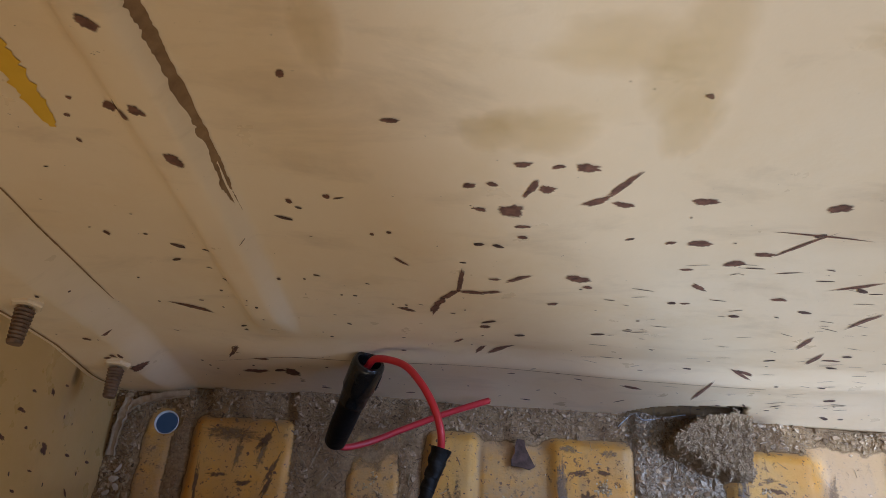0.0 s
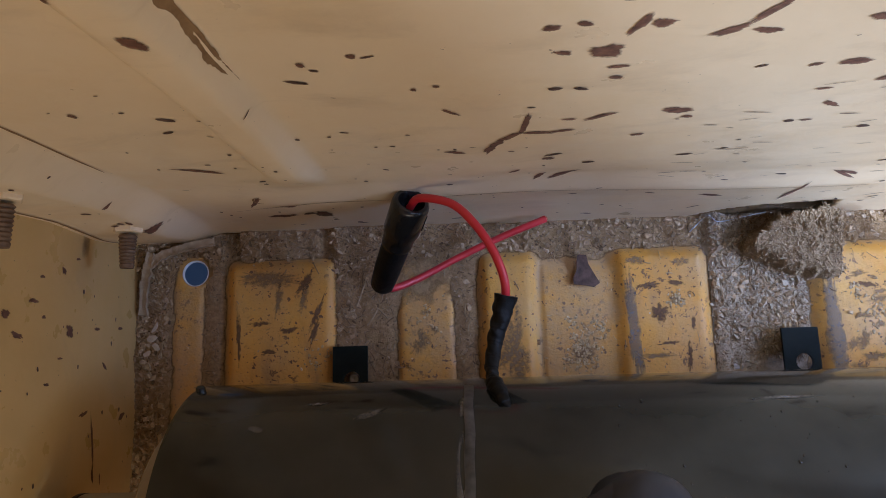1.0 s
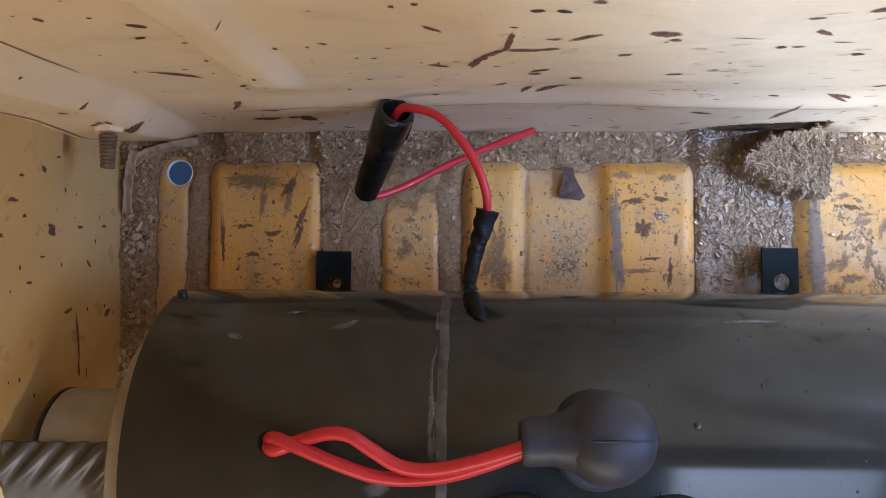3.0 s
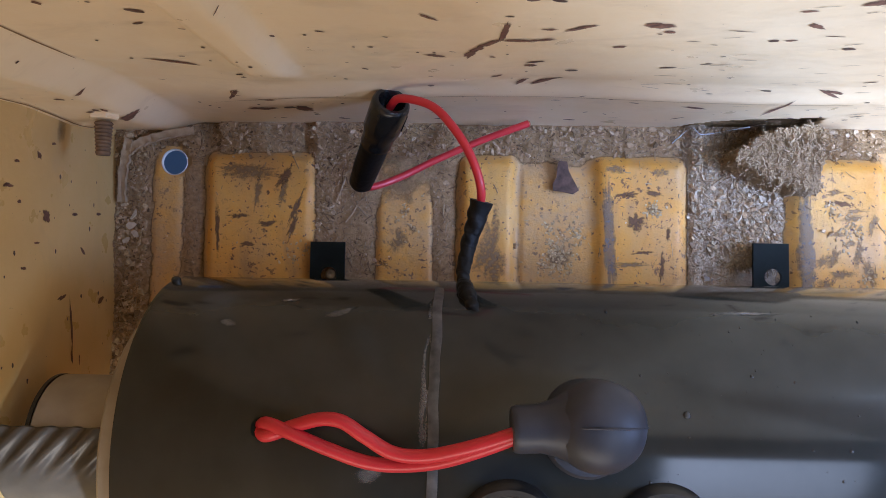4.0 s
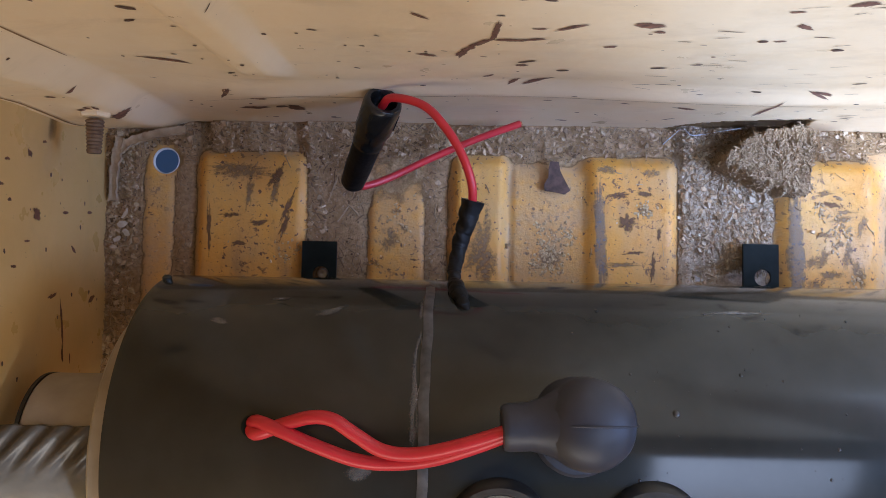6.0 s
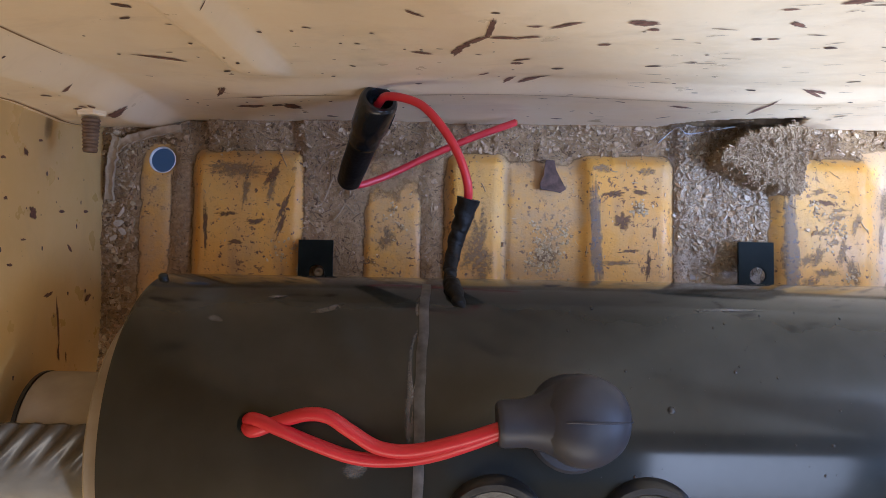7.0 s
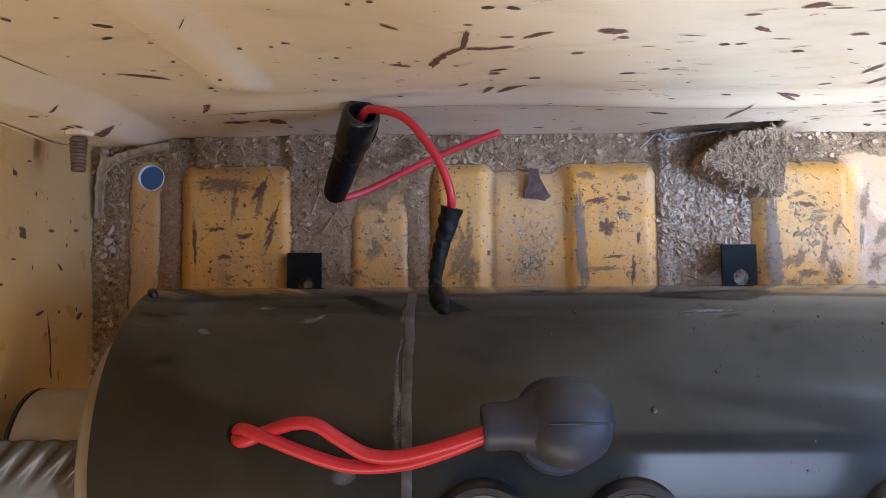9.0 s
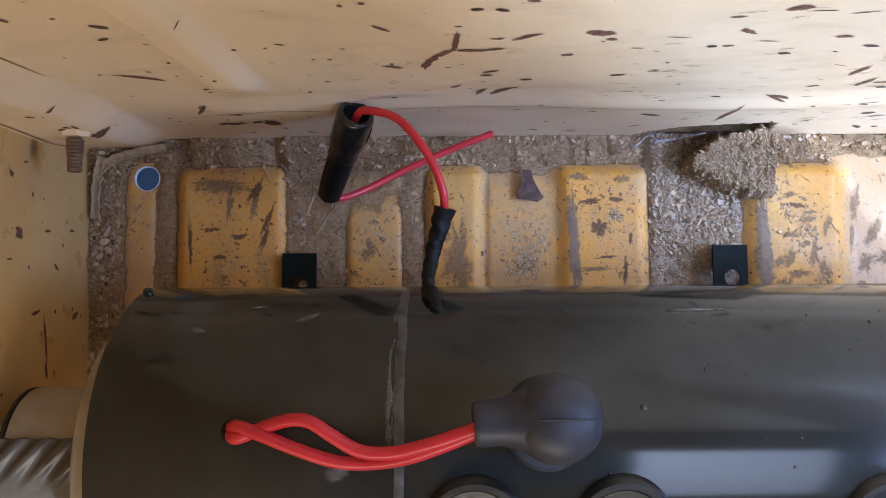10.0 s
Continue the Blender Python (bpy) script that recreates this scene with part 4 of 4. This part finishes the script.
stain(-0.0985, 0.1130, 13, 3.5, 80)
stain(-0.0930, 0.0960, 12, 2.5, 70, M_DARK)
stain(-0.1200, 0.1010, 9, 2.0, 2, M_DARK)
stain(-0.1150, 0.0870, 7, 2.0, 0, M_DARK)
stain(0.0780, 0.0860, 8, 1.6, 4, M_DARK)
stain(0.0900, 0.0950, 7, 1.6, 85, M_DARK)
stain(0.0380, 0.0830, 12, 9, 30)
stain(0.1780, 0.1040, 10, 3.0, 15)
stain(0.1690, 0.0850, 12, 4.0, 70)

# fine nicks, too small to count
rnd = random.Random(11)
verts, faces = [], []
while len(faces) < 130:
    x = rnd.uniform(-0.13, 0.22)
    z = 0.015 + 0.22 * rnd.random() ** 1.5
    size = rnd.choice((0.4, 0.6, 0.9, 1.6)) * rnd.uniform(0.6, 1.3) / 1000
    high, lean, base = size * rnd.uniform(0.2, 0.6), rnd.gauss(0, 0.35), len(verts)
    for k in range(7):
        a = math.tau * k / 7
        u, v = size * 1.6 * math.cos(a) * rnd.uniform(0.7, 1.2), high * 2 * math.sin(a) * rnd.uniform(0.7, 1.2)
        verts.append(on_rear(x + u, z + v + lean * u))
    faces.append(tuple(base + k for k in range(7)))
while len(faces) < 230:
    x, z = 0.20 - 0.15 * rnd.random() ** 1.4, 0.02 + 0.18 * rnd.random()
    run, high, lean, base = rnd.uniform(0.0012, 0.0052), rnd.uniform(0.00012, 0.0004), rnd.gauss(0.05, 0.25), len(verts)
    for k in range(7):
        a = math.tau * k / 7
        u, v = run * math.cos(a) * rnd.uniform(0.8, 1.1), high * math.sin(a) * rnd.uniform(0.5, 1.4)
        verts.append(on_rear(x + u, z + v + lean * u))
    faces.append(tuple(base + k for k in range(7)))
while len(faces) < 275:
    x, z = rnd.uniform(-0.172, 0.02), 0.03 + 0.13 * rnd.random() ** 1.2
    size, base = rnd.uniform(0.00025, 0.0008), len(verts)
    for k in range(7):
        a = math.tau * k / 7
        verts.append(on_rear(x + size * 1.1 * math.cos(a) * rnd.uniform(0.7, 1.2), z + size * 1.5 * math.sin(a) * rnd.uniform(0.7, 1.2)))
    faces.append(tuple(base + k for k in range(7)))
nicks = mesh_object("paint_nicks", verts, faces, M_FLAKE)
tagged(nicks, "tiny dark nicks in the cream enamel", "wear", kind="stuff")

rnd = random.Random(31)
verts, faces = [], []
while len(faces) < 26:
    y, z = rnd.uniform(0.02, 0.130), rnd.uniform(0.005, 0.115)
    size, base = rnd.choice((0.35, 0.5, 0.8)) / 1000, len(verts)
    for k in range(7):
        a = math.tau * k / 7
        verts.append(on_side(y + size * 1.5 * math.cos(a) * rnd.uniform(0.6, 1.2), z + size * math.sin(a) * rnd.uniform(0.5, 1.3)))
    faces.append(tuple(base + k for k in range(7)))
tagged(mesh_object("side_nicks", verts, faces, M_FLAKE), "tiny dark nicks in the ochre enamel", "wear", kind="stuff")

# ---- litter ----
clump = thing("litter_clump", "matted clump of chopped straw and dung wedged under the panel", "litter")
OUTLINE = [(0.1150, 0.1285), (0.1160, 0.1345), (0.1262, 0.1420), (0.1330, 0.1450), (0.1480, 0.1480), (0.1555, 0.1470), (0.1585, 0.1420), (0.1620, 0.1155), (0.1560, 0.1135), (0.1440, 0.1160), (0.1367, 0.1178), (0.1270, 0.1222)]


def inside(x, y):
    """Distance to the nearest side of the clump, positive inside."""
    least = 1.0
    for (ax, ay), (bx, by) in zip(OUTLINE, OUTLINE[1:] + OUTLINE[:1]):
        run = math.hypot(bx - ax, by - ay)
        least = min(least, ((y - ay) * (bx - ax) - (x - ax) * (by - ay)) / -run)
    return least


def clump_z(x, y):
    d = inside(x, y) + 0.0016 * noise.noise((x * 260, y * 260, 7))
    crown = 0.009 + 0.56 * max(0.0, y - 0.118) + 0.05 * (x - 0.14)
    return -0.006 + (crown + 0.006 + 0.0011 * noise.fractal((x * 300, y * 300, 1), 0.8, 2.0, 4)) * float(step(-0.0008, 0.0030, d))


cx, cy = np.arange(0.110, 0.170, 0.0009), np.arange(0.110, 0.150, 0.0009)
body = grid("matted_body", cx, cy, lambda u, v: (u, min(v, float(wall_y(u, 0.02)) + 0.004), clump_z(u, v)), M_STRAWBODY, clump,
            keep=lambda f: inside(cx[f[0] // len(cy)], cy[f[0] % len(cy)]) > -0.002)
verts, faces = [], []
rnd = random.Random(21)
made = 0
while made < 1500:
    x, y = rnd.uniform(0.114, 0.166), rnd.uniform(0.113, 0.147)
    if inside(x, y) < 0.0005:
        continue
    made += 1
    s, w = 0.0007 + 0.0024 * rnd.random() ** 2, rnd.uniform(0.00016, 0.00050)
    turn = pose(x, y, clump_z(x, y) + 0.0002, 20 + rnd.gauss(0, 9), rnd.gauss(0, 9), rnd.uniform(0, 360))
    base = len(verts)
    for u in (-0.5, 0.0, 0.5):
        for dy, dz in ((-w, 0), (w, 0), (0, w)):
            verts.append(turn @ Vector((u * s, dy + 0.1 * s * (0.25 - u * u), dz)))
    for k in range(2):
        b = base + 3 * k
        for p in range(3):
            q = (p + 1) % 3
            faces.append((b + p, b + q, b + 3 + q, b + 3 + p))
fibres = mesh_object("fibre_mat", verts, faces, M_MATTED, clump, "", False)
fibres["kind"] = "stuff"

film = thing("plastic_strip", "thin curled strip of white plastic beside the clump", "litter")
part("curl", hose([(0.0905, 0.1385, 0.0060), (0.0929, 0.1408, 0.0085), (0.0984, 0.1450, 0.0110), (0.1030, 0.1425, 0.0090), (0.1082, 0.1427, 0.0095), (0.1161, 0.1440, 0.0110), (0.1254, 0.1455, 0.0120)], lambda u: 0.00020 + 0.00014 * math.sin(u * 14), 6, 10), M_FILM, film)

seal = thing("sealant_strip", "torn grey sealant strip in the floor corner", "sealant")


def ribbon(points, width, thick):
    """A flat torn strip along a smooth line, lying face up."""
    line = spline(points, 10)
    bm, rows = bmesh.new(), []
    for i, p in enumerate(line):
        way = (line[min(i + 1, len(line) - 1)] - line[max(i - 1, 0)]).normalized()
        side = Vector((-way.y, way.x, 0)).normalized()
        w = width / 2 * (0.92 + 0.42 * noise.noise((i * 0.45, width * 900, 0)))
        lift = Vector((0, 0, 0.0006 * noise.noise((i * 0.5, 3, width * 500))))
        rows.append([bm.verts.new(p + lift + side * u * w + Vector((0, 0, h * thick))) for u, h in ((-1, 0), (-0.9, 1), (-0.3, 0.55), (0.4, 0.7), (0.9, 1), (1, 0))])
    for lo, hi in zip(rows, rows[1:]):
        for k in range(6):
            bm.faces.new((lo[k], lo[(k + 1) % 6], hi[(k + 1) % 6], hi[k]))
    bm.faces.new(rows[0][::-1])
    bm.faces.new(rows[-1])
    return bm


part("rear_run", ribbon([(-0.1745, 0.1310, 0.0030), (-0.1690, 0.1355, 0.0040), (-0.1600, 0.1385, 0.0045), (-0.1520, 0.1405, 0.0045), (-0.1420, 0.1420, 0.0045)], 0.0046, 0.0016), M_SEALANT, seal)
part("side_run", ribbon([(-0.1735, 0.1375, 0.0045), (-0.1755, 0.1300, 0.0030), (-0.1775, 0.1200, 0.0010), (-0.1782, 0.1070, -0.0010)], 0.0048, 0.0018), M_SEALANT, seal)

# single stems and scraps lying on the dust
for ends in (((-0.0675, 0.1210), (-0.0700, 0.1150), (-0.0722, 0.1080)), ((-0.0620, 0.1065), (-0.0640, 0.1030), (-0.0672, 0.0988)), ((-0.1338, 0.1450), (-0.1300, 0.1432), (-0.1268, 0.1400))):
    stem = part("straw_stem", hose([(x, y, max(dirt_z(x, y), float(pan_z(x, y))) + 0.0008) for x, y in ends], 0.00035, 7, 6), M_STALK)
    tagged(stem, "thin dry straw stem lying on the dust", "straw", "loose straw stems")
for k, (x, y, long, wide, turned_by) in enumerate(((-0.1722, 0.1010, 0.0062, 0.0018, 65), (-0.1738, 0.0955, 0.0056, 0.0042, 10), (-0.1716, 0.0915, 0.0046, 0.0030, -30), (-0.1762, 0.0880, 0.0044, 0.0030, 40))):
    rnd = random.Random(60 + k)
    scrap, n = bmesh.new(), 9
    place = pose(x, y, max(dirt_z(x, y), float(pan_z(x, y))) + 0.0012, rnd.gauss(0, 12), rnd.gauss(0, 12), turned_by)
    rim = [(math.tau * i / n, rnd.uniform(0.7, 1.15)) for i in range(n)]
    rings = [[scrap.verts.new(place @ Vector((math.cos(a) * r * long / 2, math.sin(a) * r * wide / 2, h + 0.10 * long * math.cos(a) ** 2))) for a, r in rim] for h in (-0.0002, 0.0002)]
    scrap.faces.new(rings[0][::-1])
    scrap.faces.new(rings[1])
    for i in range(n):
        scrap.faces.new((rings[0][i], rings[0][(i + 1) % n], rings[1][(i + 1) % n], rings[1][i]))
    tagged(part("husk_scrap", scrap, M_SCRAP), "pale curled scrap of husk beside the ochre panel", "debris", "pale scraps")

flake = bmesh.new()
outline = [(0.0372, 0.1305), (0.0412, 0.1302), (0.0420, 0.1255), (0.0440, 0.1215), (0.0470, 0.1160), (0.0440, 0.1140), (0.0395, 0.1150), (0.0345, 0.1158), (0.0342, 0.1190), (0.0362, 0.1225), (0.0364, 0.1270)]
for h in (-0.0030, -0.0018):
    flake.faces.new([flake.verts.new((x, y, h + 0.10 * (0.1305 - y) + 0.0012 * math.sin((x - 0.034) * 230))) for x, y in outline])
lo, hi = list(flake.verts)[:len(outline)], list(flake.verts)[len(outline):]
for k in range(len(outline)):
    q = (k + 1) % len(outline)
    flake.faces.new((lo[k], lo[q], hi[q], hi[k]))
tagged(part("rust_flake", flake, M_FLAKE), "curled flake of rusty steel lying on the floor pan", "debris")

# ---- water drops, scuffs and painted sheen on the tank ----
def scuff_sheen(x, y, length, width, angle):
    blot(x, y, length, width, angle, lambda u, v: tuple(on_tank(u, v, 0.0002)), M_SCUFF_SHEEN, tank, "scuff_sheen", x + y, 0.4)


scuff_sheen(-0.0905, 0.0524, 7.0, 3.0, -12)
scuff_sheen(-0.0708, 0.0605, 9.0, 1.4, 3)
scuff_sheen(-0.0516, 0.0565, 12.0, 3.0, 18)
# scuff and bluish sheen near the cables, both put into the grey
scuff_sheen(-0.0379, 0.0068, 13.0, 7.0, 25)
# pale fade beside the seam, its highlight put into the colour
scuff_sheen(-0.0200, 0.0300, 6.0, 52.0, 0)
scuff_sheen(-0.0195, 0.0580, 4.0, 9.0, 0)
scuff_sheen(0.0900, 0.0585, 26.0, 1.6, 1)
rnd = random.Random(4)
verts, faces = [], []
for k in range(120):
    x, y = rnd.uniform(0.03, 0.20), rnd.uniform(0.002, 0.060)
    r = 0.00022 + 0.00042 * rnd.random() ** 4
    if k == 0:
        x, y, r = 0.0630, 0.0262, 0.0013
    top, base = on_tank(x, y), len(verts)
    for ring, up in ((1.0, -0.1), (0.85, 0.35), (0.5, 0.62)):
        for i in range(8):
            a = math.tau * i / 8
            p = on_tank(x + r * ring * math.cos(a), y + r * ring * math.sin(a), r * up)
            verts.append(p)
    verts.append(on_tank(x, y, r * 0.72))
    for g in (0, 1):
        for i in range(8):
            q = (i + 1) % 8
            faces.append((base + 8 * g + i, base + 8 * g + q, base + 8 * g + 8 + q, base + 8 * g + 8 + i))
    for i in range(8):
        faces.append((base + 16 + i, base + 16 + (i + 1) % 8, base + 24))
drops = mesh_object("water_drops", verts, faces, M_DROP)
tagged(drops, "small clear water drops on the black tank", "water", kind="stuff")
